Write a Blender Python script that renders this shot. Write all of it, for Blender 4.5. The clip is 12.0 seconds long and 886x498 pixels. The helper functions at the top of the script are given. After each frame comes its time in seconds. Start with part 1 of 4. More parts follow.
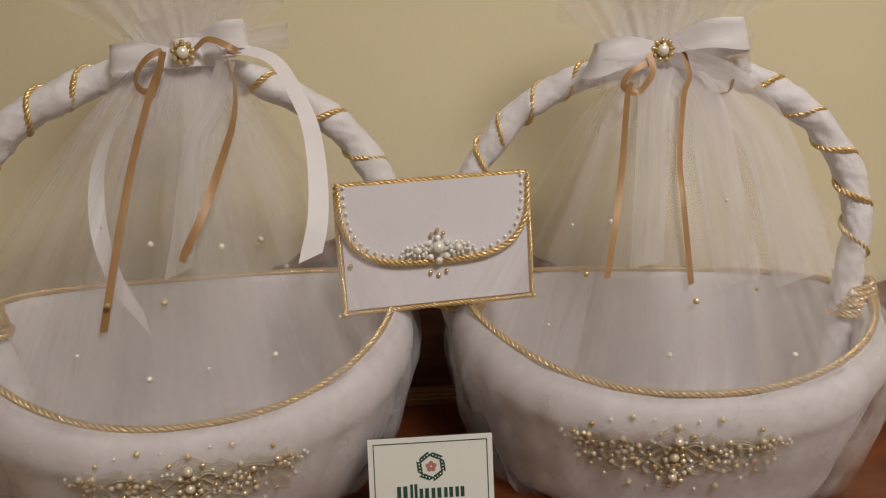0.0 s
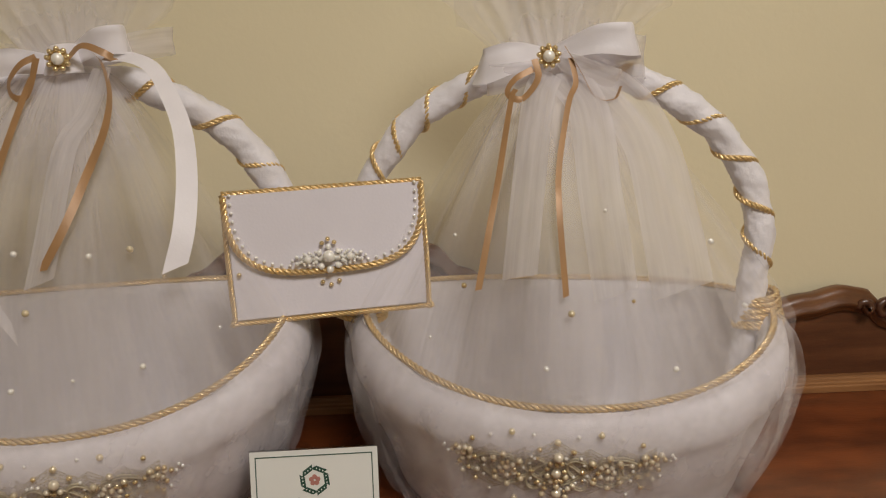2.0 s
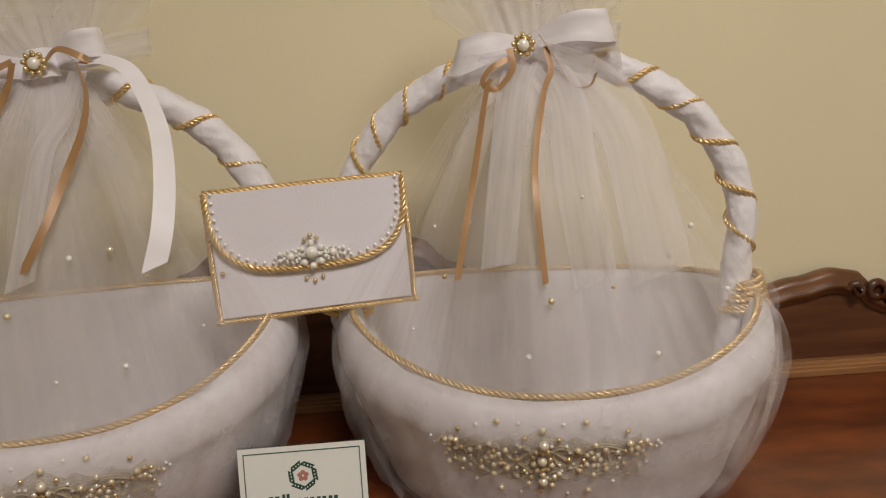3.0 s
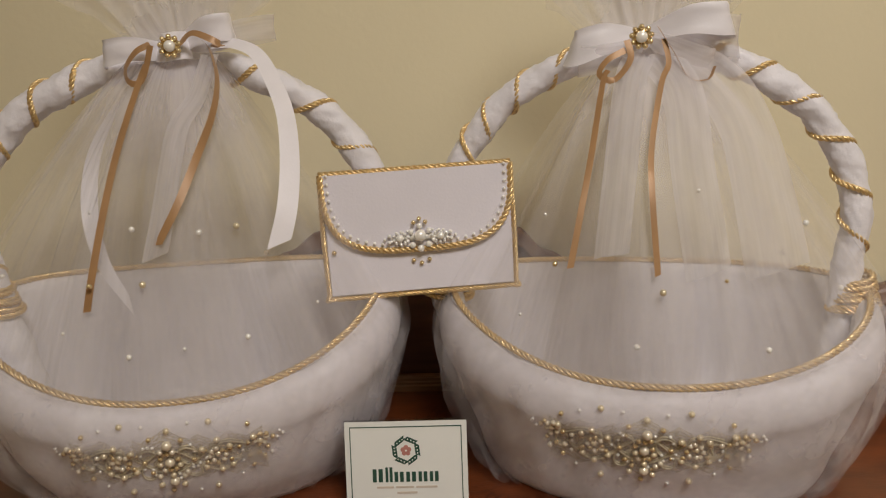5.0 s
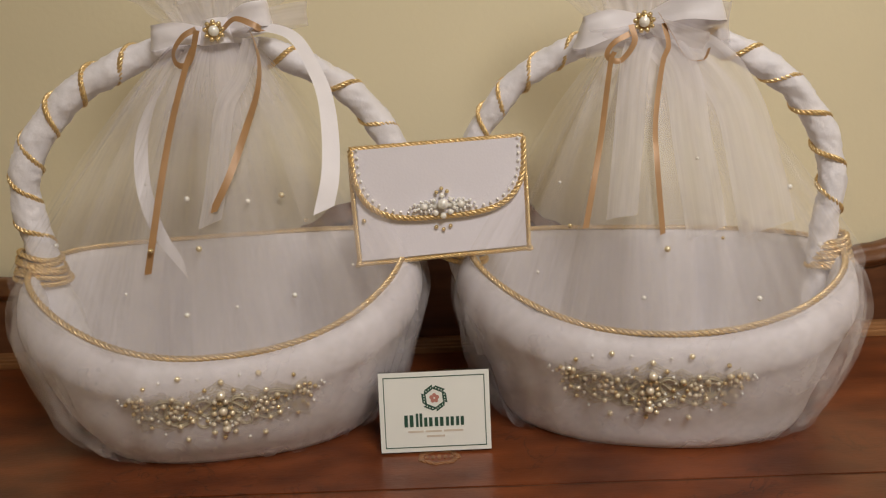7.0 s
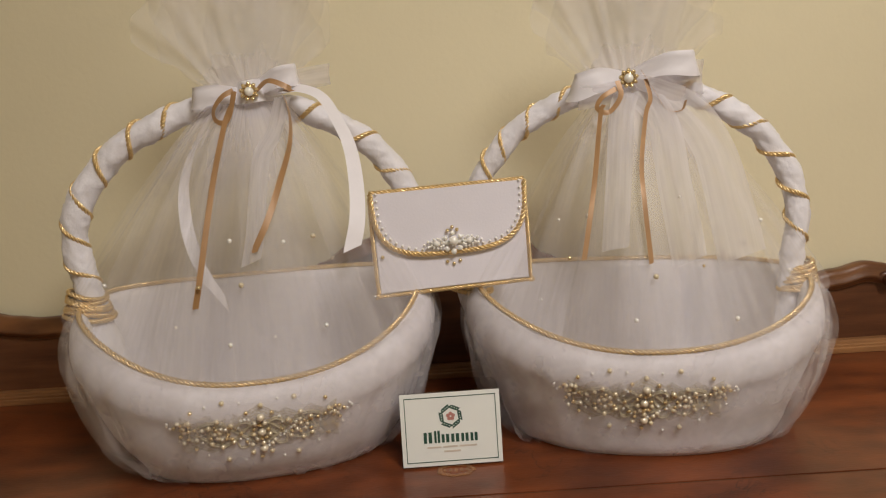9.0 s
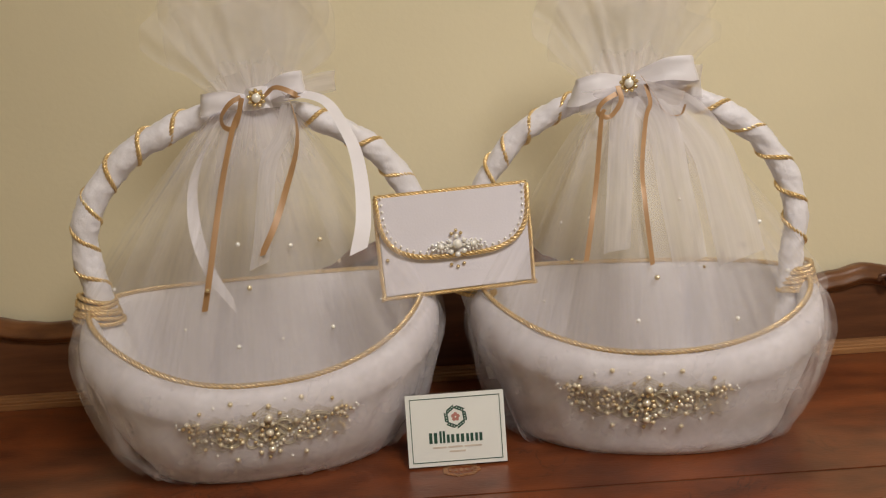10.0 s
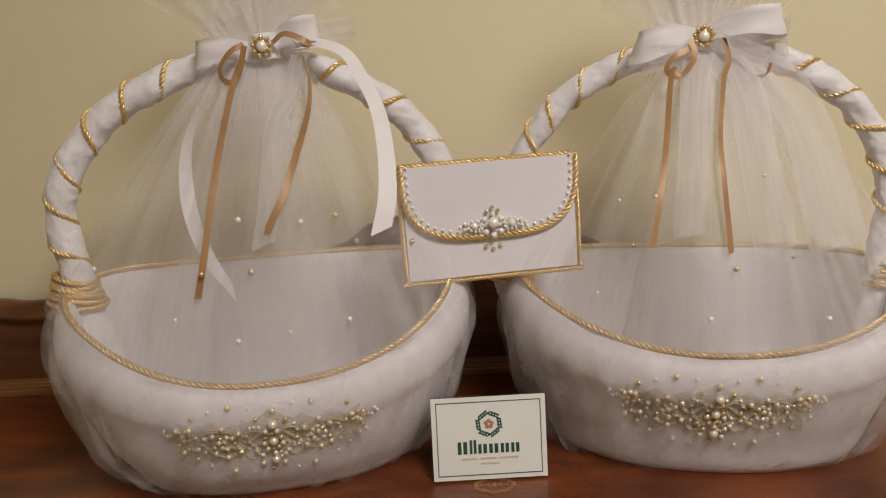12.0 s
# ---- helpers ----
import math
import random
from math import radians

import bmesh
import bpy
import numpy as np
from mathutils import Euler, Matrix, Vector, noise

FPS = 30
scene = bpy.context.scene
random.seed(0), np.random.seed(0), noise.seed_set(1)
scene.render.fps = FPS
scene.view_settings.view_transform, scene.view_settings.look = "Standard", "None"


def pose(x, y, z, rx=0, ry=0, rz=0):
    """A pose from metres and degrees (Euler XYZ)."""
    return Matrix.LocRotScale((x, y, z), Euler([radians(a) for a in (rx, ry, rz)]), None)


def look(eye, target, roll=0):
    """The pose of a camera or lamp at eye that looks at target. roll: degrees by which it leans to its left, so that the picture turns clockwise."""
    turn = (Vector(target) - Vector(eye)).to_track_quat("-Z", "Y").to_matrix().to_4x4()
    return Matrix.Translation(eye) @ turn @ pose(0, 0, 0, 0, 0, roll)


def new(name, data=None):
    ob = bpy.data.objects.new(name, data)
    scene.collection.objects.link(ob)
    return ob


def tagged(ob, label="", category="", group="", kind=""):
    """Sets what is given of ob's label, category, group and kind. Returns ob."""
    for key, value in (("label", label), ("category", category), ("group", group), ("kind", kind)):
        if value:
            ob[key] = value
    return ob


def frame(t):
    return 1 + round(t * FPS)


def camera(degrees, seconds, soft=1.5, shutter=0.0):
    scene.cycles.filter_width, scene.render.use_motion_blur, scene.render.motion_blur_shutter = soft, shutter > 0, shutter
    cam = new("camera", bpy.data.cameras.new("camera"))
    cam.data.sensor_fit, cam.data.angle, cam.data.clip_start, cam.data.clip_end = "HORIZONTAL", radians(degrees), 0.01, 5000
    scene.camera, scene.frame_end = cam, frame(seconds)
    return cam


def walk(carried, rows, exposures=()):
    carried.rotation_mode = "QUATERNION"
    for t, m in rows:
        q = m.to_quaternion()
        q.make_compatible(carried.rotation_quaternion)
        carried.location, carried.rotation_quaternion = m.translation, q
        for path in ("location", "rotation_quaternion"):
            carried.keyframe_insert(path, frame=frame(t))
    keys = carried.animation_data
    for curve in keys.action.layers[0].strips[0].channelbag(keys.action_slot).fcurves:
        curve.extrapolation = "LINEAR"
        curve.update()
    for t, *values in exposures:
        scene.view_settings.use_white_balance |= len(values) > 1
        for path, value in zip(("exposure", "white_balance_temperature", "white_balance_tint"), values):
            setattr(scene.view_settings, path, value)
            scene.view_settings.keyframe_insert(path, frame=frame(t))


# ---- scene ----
cam = camera(60.2, 12.0, soft=1.2)
PATH = [
    (0, (-0.033, -0.032, 0.384), (0.064, 1.919, -0.046), -1.7),
    (0.5, (0.004, -0.014, 0.384), (0.095, 1.943, -0.02), -1.5),
    (1, (0.012, 0.003, 0.39), (0.059, 1.96, -0.018), -1.4),
    (1.5, (0.034, -0.01, 0.388), (0.076, 1.947, -0.022), -1.5),
    (2, (0.076, -0.023, 0.386), (0.145, 1.929, -0.042), -1.7),
    (2.5, (0.095, -0.022, 0.371), (0.203, 1.925, -0.076), -1.6),
    (3, (0.096, -0.026, 0.378), (0.152, 1.927, -0.048), -3.5),
    (3.2, (0.093, -0.032, 0.383), (0.12, 1.926, -0.024), -4.3),
    (4.8, (0.059, -0.041, 0.382), (-0.048, 1.904, -0.073), -2.5),
    (5, (0.055, -0.04, 0.382), (-0.05, 1.906, -0.069), -2.3),
    (5.5, (0.045, -0.036, 0.385), (-0.066, 1.912, -0.056), -1.8),
    (6, (0.019, -0.05, 0.386), (-0.107, 1.895, -0.061), -1.8),
    (6.5, (0.008, -0.072, 0.383), (-0.087, 1.87, -0.087), -2.5),
    (7, (0.006, -0.114, 0.381), (-0.021, 1.825, -0.108), -2.5),
    (7.5, (-0.007, -0.161, 0.394), (-0.02, 1.788, -0.055), -2.8),
    (9.5, (-0.029, -0.203, 0.401), (0.005, 1.758, 0.007), -3.4),
    (10, (-0.032, -0.213, 0.399), (-0.004, 1.75, 0.016), -3.6),
    (10.5, (-0.04, -0.224, 0.397), (-0.015, 1.737, 0.005), -3.4),
    (11, (-0.056, -0.215, 0.393), (-0.028, 1.744, -0.008), -2.7),
    (11.5, (-0.068, -0.171, 0.386), (-0.049, 1.784, -0.036), -2.4),
    (12, (-0.059, -0.09, 0.384), (-0.046, 1.858, -0.07), -2.6),
]
walk(cam, [(t, look(eye, target, roll)) for t, eye, target, roll in PATH],
     exposures=[(0.0, -0.54), (1.5, -0.56), (2.5, -0.48), (3.0, -0.48), (5.5, -0.52), (7.0, -0.36), (9.5, -0.31), (10.5, -0.27), (12.0, -0.36)])

# ---------------------------------------------------------------- light
world = bpy.data.worlds.new("world")
scene.world = world
world.use_nodes = True
world.node_tree.nodes["Background"].inputs["Color"].default_value = (1.0, 0.94, 0.86, 1)
world.node_tree.nodes["Background"].inputs["Strength"].default_value = 0.05


def lamp(name, eye, target, size, watts, colour):
    data = bpy.data.lights.new(name, "AREA")
    data.shape, data.size, data.energy, data.color = "DISK", size, watts, colour
    ob = new(name, data)
    ob.matrix_world = look(eye, target)
    return ob


LAMP = (0.55, -0.70, 1.75)
lamp("ceiling_lamp_light", (LAMP[0], LAMP[1], 1.62), (LAMP[0], LAMP[1] + 0.01, 0.0), 0.74, 38.5, (1.0, 0.965, 0.945))


# ---------------------------------------------------------------- materials
def mat(name, colour, rough=0.5, metal=0.0, spread=0.12, scale=40.0, bump=0.0, bump_scale=300.0, coat=0.0, sheen=0.0,
        stretch=(1, 1, 1), alpha=1.0, second=None, transmission=0.0):
    m = bpy.data.materials.new(name)
    m.use_nodes = True
    t = m.node_tree
    b = t.nodes["Principled BSDF"]
    coord = t.nodes.new("ShaderNodeTexCoord")
    mapping = t.nodes.new("ShaderNodeMapping")
    mapping.inputs["Scale"].default_value = stretch
    t.links.new(coord.outputs["Object"], mapping.inputs["Vector"])
    n = t.nodes.new("ShaderNodeTexNoise")
    n.inputs["Scale"].default_value, n.inputs["Detail"].default_value = scale, 5
    t.links.new(mapping.outputs["Vector"], n.inputs["Vector"])
    ramp = t.nodes.new("ShaderNodeValToRGB")
    dark = second or tuple(c * (1 - spread) for c in colour)
    ramp.color_ramp.elements[0].color = (*dark, 1)
    ramp.color_ramp.elements[1].color = (*(min(1, c * (1 + spread * 0.5)) for c in colour), 1)
    ramp.color_ramp.elements[0].position, ramp.color_ramp.elements[1].position = 0.32, 0.68
    t.links.new(n.outputs["Fac"], ramp.inputs["Fac"])
    t.links.new(ramp.outputs["Color"], b.inputs["Base Color"])
    b.inputs["Roughness"].default_value, b.inputs["Metallic"].default_value = rough, metal
    b.inputs["Coat Weight"].default_value, b.inputs["Coat Roughness"].default_value = coat, 0.12
    b.inputs["Sheen Weight"].default_value = sheen
    b.inputs["Alpha"].default_value = alpha
    b.inputs["Transmission Weight"].default_value = transmission
    if bump:
        fine = t.nodes.new("ShaderNodeTexNoise")
        fine.inputs["Scale"].default_value, fine.inputs["Detail"].default_value = bump_scale, 3
        t.links.new(mapping.outputs["Vector"], fine.inputs["Vector"])
        bn = t.nodes.new("ShaderNodeBump")
        bn.inputs["Strength"].default_value, bn.inputs["Distance"].default_value = bump, 0.002
        t.links.new(fine.outputs["Fac"], bn.inputs["Height"])
        t.links.new(bn.outputs["Normal"], b.inputs["Normal"])
    return m


def sheer(name, colour, cover, streak, scale=60.0, along=0.03, gathered=0.0):
    """Net or organza: threads cover part of the surface, more where it is gathered at its top, the rest lets light straight through."""
    m = bpy.data.materials.new(name)
    m.use_nodes = True
    t = m.node_tree
    t.nodes.remove(t.nodes["Principled BSDF"])
    out = t.nodes["Material Output"]
    clear, cloth, thin, both, mix = (t.nodes.new("ShaderNodeBsdf" + k) if k in ("Transparent", "Diffuse", "Translucent") else t.nodes.new("ShaderNodeMixShader")
                                     for k in ("Transparent", "Diffuse", "Translucent", "MixA", "MixB"))
    cloth.inputs["Color"].default_value = thin.inputs["Color"].default_value = (*colour, 1)
    both.inputs["Fac"].default_value = 0.5
    t.links.new(cloth.outputs[0], both.inputs[1])
    t.links.new(thin.outputs[0], both.inputs[2])
    uv = t.nodes.new("ShaderNodeUVMap")
    mapping = t.nodes.new("ShaderNodeMapping")
    mapping.inputs["Scale"].default_value = (1, along, 1)
    t.links.new(uv.outputs["UV"], mapping.inputs["Vector"])
    n = t.nodes.new("ShaderNodeTexNoise")
    n.inputs["Scale"].default_value, n.inputs["Detail"].default_value = scale, 4
    t.links.new(mapping.outputs["Vector"], n.inputs["Vector"])
    fine = t.nodes.new("ShaderNodeTexNoise")
    fine.inputs["Scale"].default_value, fine.inputs["Detail"].default_value = scale * 4.3, 2
    t.links.new(mapping.outputs["Vector"], fine.inputs["Vector"])
    pair = t.nodes.new("ShaderNodeMix")
    pair.inputs["Factor"].default_value = 0.22
    t.links.new(n.outputs["Fac"], pair.inputs["A"])
    t.links.new(fine.outputs["Fac"], pair.inputs["B"])
    span = t.nodes.new("ShaderNodeMapRange")
    span.inputs["From Min"].default_value, span.inputs["From Max"].default_value = 0.36, 0.64
    span.inputs["To Min"].default_value, span.inputs["To Max"].default_value = max(0.01, cover - streak), cover + streak
    t.links.new(pair.outputs["Result"], span.inputs["Value"])
    split, bunch, total = t.nodes.new("ShaderNodeSeparateXYZ"), t.nodes.new("ShaderNodeMapRange"), t.nodes.new("ShaderNodeMath")
    bunch.inputs["From Max"].default_value = 0.45
    bunch.inputs["To Min"].default_value, bunch.inputs["To Max"].default_value = gathered, 0.0
    bunch.interpolation_type = "SMOOTHSTEP"
    t.links.new(uv.outputs["UV"], split.inputs["Vector"])
    t.links.new(split.outputs["Y"], bunch.inputs["Value"])
    t.links.new(span.outputs["Result"], total.inputs[0])
    t.links.new(bunch.outputs["Result"], total.inputs[1])
    t.links.new(total.outputs[0], mix.inputs["Fac"])
    t.links.new(clear.outputs[0], mix.inputs[1])
    t.links.new(both.outputs[0], mix.inputs[2])
    t.links.new(mix.outputs[0], out.inputs["Surface"])
    return m


def wood(name, dark, light, rough=0.35, coat=0.3, along=(1.2, 14, 14)):
    m = mat(name, light, rough, 0, 0, 5.0, 0.12, 60, coat, 0, along, second=dark)
    t = m.node_tree
    b = t.nodes["Principled BSDF"]
    base = b.inputs["Base Color"].links[0].from_socket
    coord = t.nodes.new("ShaderNodeTexCoord")
    blotch = t.nodes.new("ShaderNodeTexNoise")
    blotch.inputs["Scale"].default_value, blotch.inputs["Detail"].default_value = 7, 3
    t.links.new(coord.outputs["Object"], blotch.inputs["Vector"])
    mixer = t.nodes.new("ShaderNodeMix")
    mixer.data_type, mixer.blend_type = "RGBA", "MULTIPLY"
    mixer.inputs["Factor"].default_value = 0.55
    t.links.new(base, mixer.inputs["A"])
    t.links.new(blotch.outputs["Fac"], mixer.inputs["B"])
    t.links.new(mixer.outputs["Result"], b.inputs["Base Color"])
    return m


def figured(m, scale=16.0):
    """Dark curling veins of burr veneer over a wood, in scattered patches."""
    t = m.node_tree
    b = t.nodes["Principled BSDF"]
    base = b.inputs["Base Color"].links[0].from_socket
    coord = t.nodes.new("ShaderNodeTexCoord")
    curl, patch = t.nodes.new("ShaderNodeTexNoise"), t.nodes.new("ShaderNodeTexNoise")
    curl.inputs["Scale"].default_value, curl.inputs["Detail"].default_value, curl.inputs["Distortion"].default_value = scale, 3, 1.6
    patch.inputs["Scale"].default_value, patch.inputs["Detail"].default_value = 5, 2
    off, gap = t.nodes.new("ShaderNodeMath"), t.nodes.new("ShaderNodeMath")
    off.operation, gap.operation = "SUBTRACT", "ABSOLUTE"
    off.inputs[1].default_value = 0.5
    line, where, both = t.nodes.new("ShaderNodeMapRange"), t.nodes.new("ShaderNodeMapRange"), t.nodes.new("ShaderNodeMath")
    line.inputs["From Min"].default_value, line.inputs["From Max"].default_value = 0.0, 0.016
    line.inputs["To Min"].default_value, line.inputs["To Max"].default_value = 0.75, 0.0
    where.inputs["From Min"].default_value, where.inputs["From Max"].default_value = 0.5, 0.6
    both.operation = "MULTIPLY"
    mixer = t.nodes.new("ShaderNodeMix")
    mixer.data_type = "RGBA"
    mixer.inputs["B"].default_value = (0.03, 0.008, 0.004, 1)
    for tex in (curl, patch):
        t.links.new(coord.outputs["Object"], tex.inputs["Vector"])
    t.links.new(curl.outputs["Fac"], off.inputs[0])
    t.links.new(off.outputs[0], gap.inputs[0])
    t.links.new(gap.outputs[0], line.inputs["Value"])
    t.links.new(patch.outputs["Fac"], where.inputs["Value"])
    t.links.new(line.outputs["Result"], both.inputs[0])
    t.links.new(where.outputs["Result"], both.inputs[1])
    t.links.new(both.outputs[0], mixer.inputs["Factor"])
    t.links.new(base, mixer.inputs["A"])
    t.links.new(mixer.outputs["Result"], b.inputs["Base Color"])
    return m


SATIN = mat("white_cloth", (0.70, 0.665, 0.69), 0.6, 0, 0.025, 25, 0.12, 260, 0, 0.05)
LINING = mat("white_lining", (0.77, 0.735, 0.765), 0.6, 0, 0.07, 18, 0.25, 60, 0, 0.3)
WRAP = mat("wrapped_cloth", (0.82, 0.79, 0.825), 0.55, 0, 0.06, 30, 0.5, 130, 0, 0.3)
BOARD = mat("covered_board", (0.79, 0.755, 0.81), 0.55, 0, 0.03, 15, 0.08, 400, 0, 0.2)
CORD = mat("gold_cord", (0.86, 0.64, 0.32), 0.28, 0.75, 0.25, 500, 0.25, 1500, 0, 0.0)
CREAM = mat("cream_pearl", (0.88, 0.79, 0.62), 0.24, 0.3, 0.08, 80, 0, 1, 0.8)
PEARL = mat("white_pearl", (0.95, 0.91, 0.83), 0.25, 0.0, 0.03, 60, 0, 1, 0.8)
for nacre in (PEARL, CREAM):
    nacre.node_tree.nodes["Principled BSDF"].inputs["Specular IOR Level"].default_value = 1.0
    nacre.node_tree.nodes["Principled BSDF"].inputs["IOR"].default_value = 1.85
PEARL.node_tree.nodes["Principled BSDF"].inputs["Subsurface Weight"].default_value = 0.35
PEARL.node_tree.nodes["Principled BSDF"].inputs["Subsurface Radius"].default_value = (1.0, 0.95, 0.88)
PEARL.node_tree.nodes["Principled BSDF"].inputs["Subsurface Scale"].default_value = 0.004
GOLDBEAD = mat("gold_bead", (0.82, 0.66, 0.38), 0.2, 0.75, 0.1, 80, 0, 1, 0.4)
CHAMPAGNE = mat("champagne_pearl", (0.86, 0.75, 0.53), 0.24, 0.5, 0.1, 80, 0, 1, 0.6)
SCROLL = mat("soutache_thread", (0.56, 0.49, 0.35), 0.5, 0.1, 0.2, 300, 0.3, 900)
TAN = mat("tan_satin_ribbon", (0.38, 0.21, 0.088), 0.42, 0.12, 0.12, 40, 0.1, 500, 0, 0.3, (1, 1, 1))
RIBBON = mat("white_satin_ribbon", (0.82, 0.785, 0.815), 0.5, 0, 0.04, 30, 0.05, 500, 0, 0.3)
TULLE = sheer("tulle_net", (0.95, 0.915, 0.935), 0.115, 0.105, 13, 0.03, 0.20)
TULLE_SKIRT = sheer("tulle_net_skirt", (0.95, 0.915, 0.935), 0.17, 0.13, 15, 0.22)
LACE = sheer("lace_ground", (0.70, 0.62, 0.46), 0.34, 0.2, 30, 1.0)
TULLE_PUFF = sheer("tulle_net_puff", (0.97, 0.94, 0.955), 0.19, 0.05, 5, 0.25, 0.16)
ORGANZA = sheer("organza", (0.95, 0.915, 0.935), 0.42, 0.08, 3, 0.1)
WOOD = figured(wood("mahogany_top", (0.118, 0.027, 0.008), (0.282, 0.073, 0.020), 0.33, 0.2, (2.2, 5.5, 5.5)))
WOOD_BACK = wood("mahogany_back", (0.10, 0.034, 0.014), (0.20, 0.075, 0.03), 0.4, 0.2)
WOOD_LIGHT = wood("lighter_moulding", (0.26, 0.11, 0.04), (0.46, 0.22, 0.085), 0.4, 0.2)
WOOD_CREST = wood("crest_wood", (0.13, 0.048, 0.018), (0.28, 0.115, 0.042), 0.36, 0.25, (3, 8, 8))
WOOD_DARK = wood("dark_carving", (0.07, 0.022, 0.01), (0.17, 0.062, 0.025), 0.35, 0.3, (6, 6, 6))
WALL = mat("cream_paint", (0.815, 0.73, 0.51), 0.75, 0, 0.035, 3.5, 0.12, 140)
CEIL = mat("white_ceiling", (0.8, 0.78, 0.72), 0.85, 0, 0.04, 3, 0.1, 100)
FLOOR = wood("parquet", (0.16, 0.09, 0.045), (0.32, 0.19, 0.10), 0.4, 0.2)
PAPER = mat("card_paper", (0.82, 0.83, 0.79), 0.6, 0, 0.02, 20, 0.03, 600)
GREEN = mat("green_ink", (0.02, 0.075, 0.05), 0.6, 0, 0.1, 60)
PINK = mat("pink_ink", (0.50, 0.22, 0.18), 0.6, 0, 0.1, 60)
PALE = mat("faded_ink", (0.62, 0.54, 0.46), 0.6, 0, 0.1, 60)
ACRYLIC = mat("clear_acrylic", (0.95, 0.97, 0.96), 0.05, 0, 0.0, 10, transmission=1.0)
SHADE = bpy.data.materials.new("lamp_glass")
SHADE.use_nodes = True
SHADE.node_tree.nodes["Principled BSDF"].inputs["Emission Color"].default_value = (1, 0.85, 0.66, 1)
SHADE.node_tree.nodes["Principled BSDF"].inputs["Emission Strength"].default_value = 4
INLAY = mat("inlaid_maple", (0.27, 0.115, 0.042), 0.35, 0, 0.35, 120, 0.1, 300, 0.3)


# ---------------------------------------------------------------- helpers of this scene
def part(name, bm, material, parent=None, label="", smooth=True):
    me = bpy.data.meshes.new(name)
    bm.normal_update()
    bm.to_mesh(me)
    bm.free()
    me.materials.append(material)
    if smooth:
        for p in me.polygons:
            p.use_smooth = True
    ob = new(name, me)
    ob.parent = parent
    if label:
        ob["label"] = label
    return ob


def share(name, mesh, parent, m):
    ob = new(name, mesh)
    ob.parent = parent
    ob.matrix_basis = m
    return ob


def empty(name, m):
    ob = new(name)
    ob.empty_display_size = 0.05
    ob.matrix_world = m
    return ob


def box(bm, x0, x1, y0, y1, z0, z1, bevel=0.0, m=None):
    made = bmesh.ops.create_cube(bm, size=1)["verts"]
    for v in made:
        v.co = Vector((x0 + (v.co.x + 0.5) * (x1 - x0), y0 + (v.co.y + 0.5) * (y1 - y0), z0 + (v.co.z + 0.5) * (z1 - z0)))
    if bevel:
        edges = {e for v in made for e in v.link_edges}
        r = bmesh.ops.bevel(bm, geom=list(edges), offset=bevel, segments=2, affect="EDGES")
        made = list({v for f in r["faces"] for v in f.verts} | {v for v in made if v.is_valid})
    if m is not None:
        for v in made:
            v.co = m @ v.co
    return bm


def grid(rows, closed_u=False, closed_v=False, uv=False):
    """A bmesh from rows of points (u runs within a row)."""
    bm = bmesh.new()
    vs = [[bm.verts.new(p) for p in r] for r in rows]
    layer = bm.loops.layers.uv.new("UVMap") if uv else None
    nr, nc = len(rows), len(rows[0])
    for i in range(nr if closed_v else nr - 1):
        for j in range(nc if closed_u else nc - 1):
            q = ((i, j), (i, j + 1), (i + 1, j + 1), (i + 1, j))
            f = bm.faces.new([vs[a % nr][b % nc] for a, b in q])
            if uv:
                for loop, (a, b) in zip(f.loops, q):
                    loop[layer].uv = (b / (nc - 1), a / (nr - 1))
    return bm


def smooth_path(points, step=0.003):
    """Catmull-Rom through the points."""
    p = [Vector(q) for q in points]
    p = [2 * p[0] - p[1], *p, 2 * p[-1] - p[-2]]
    out = []
    for a, b, c, d in zip(p, p[1:], p[2:], p[3:]):
        n = max(2, int((c - b).length / step))
        for i in range(n):
            t = i / n
            out.append(0.5 * (2 * b + (c - a) * t + (2 * a - 5 * b + 4 * c - d) * t * t + (3 * b - a - 3 * c + d) * t ** 3))
    return out + [p[-2]]


def frames(path, closed=False):
    """Tangent, normal and binormal along a path, carried without twisting."""
    n = len(path)
    tang = [(path[(i + 1) % n if closed else min(i + 1, n - 1)] - path[(i - 1) % n if closed else max(i - 1, 0)]).normalized() for i in range(n)]
    up = Vector((0.13, 0.21, 0.97))
    nor = (up - tang[0] * up.dot(tang[0])).normalized()
    res = []
    for t in tang:
        if closed:
            nor = up
        nor = (nor - t * nor.dot(t)).normalized()
        res.append((t, nor.copy(), t.cross(nor)))
    return res


def resample(path, step, closed=False):
    pts = path + [path[0]] if closed else path
    d = [0.0]
    for a, b in zip(pts, pts[1:]):
        d.append(d[-1] + (b - a).length)
    n = max(4, int(d[-1] / step))
    out, k = [], 0
    for i in range(n if closed else n + 1):
        s = d[-1] * i / n
        while k < len(pts) - 2 and d[k + 1] < s:
            k += 1
        w = (s - d[k]) / max(1e-9, d[k + 1] - d[k])
        out.append(pts[k].lerp(pts[k + 1], min(1, w)))
    return out


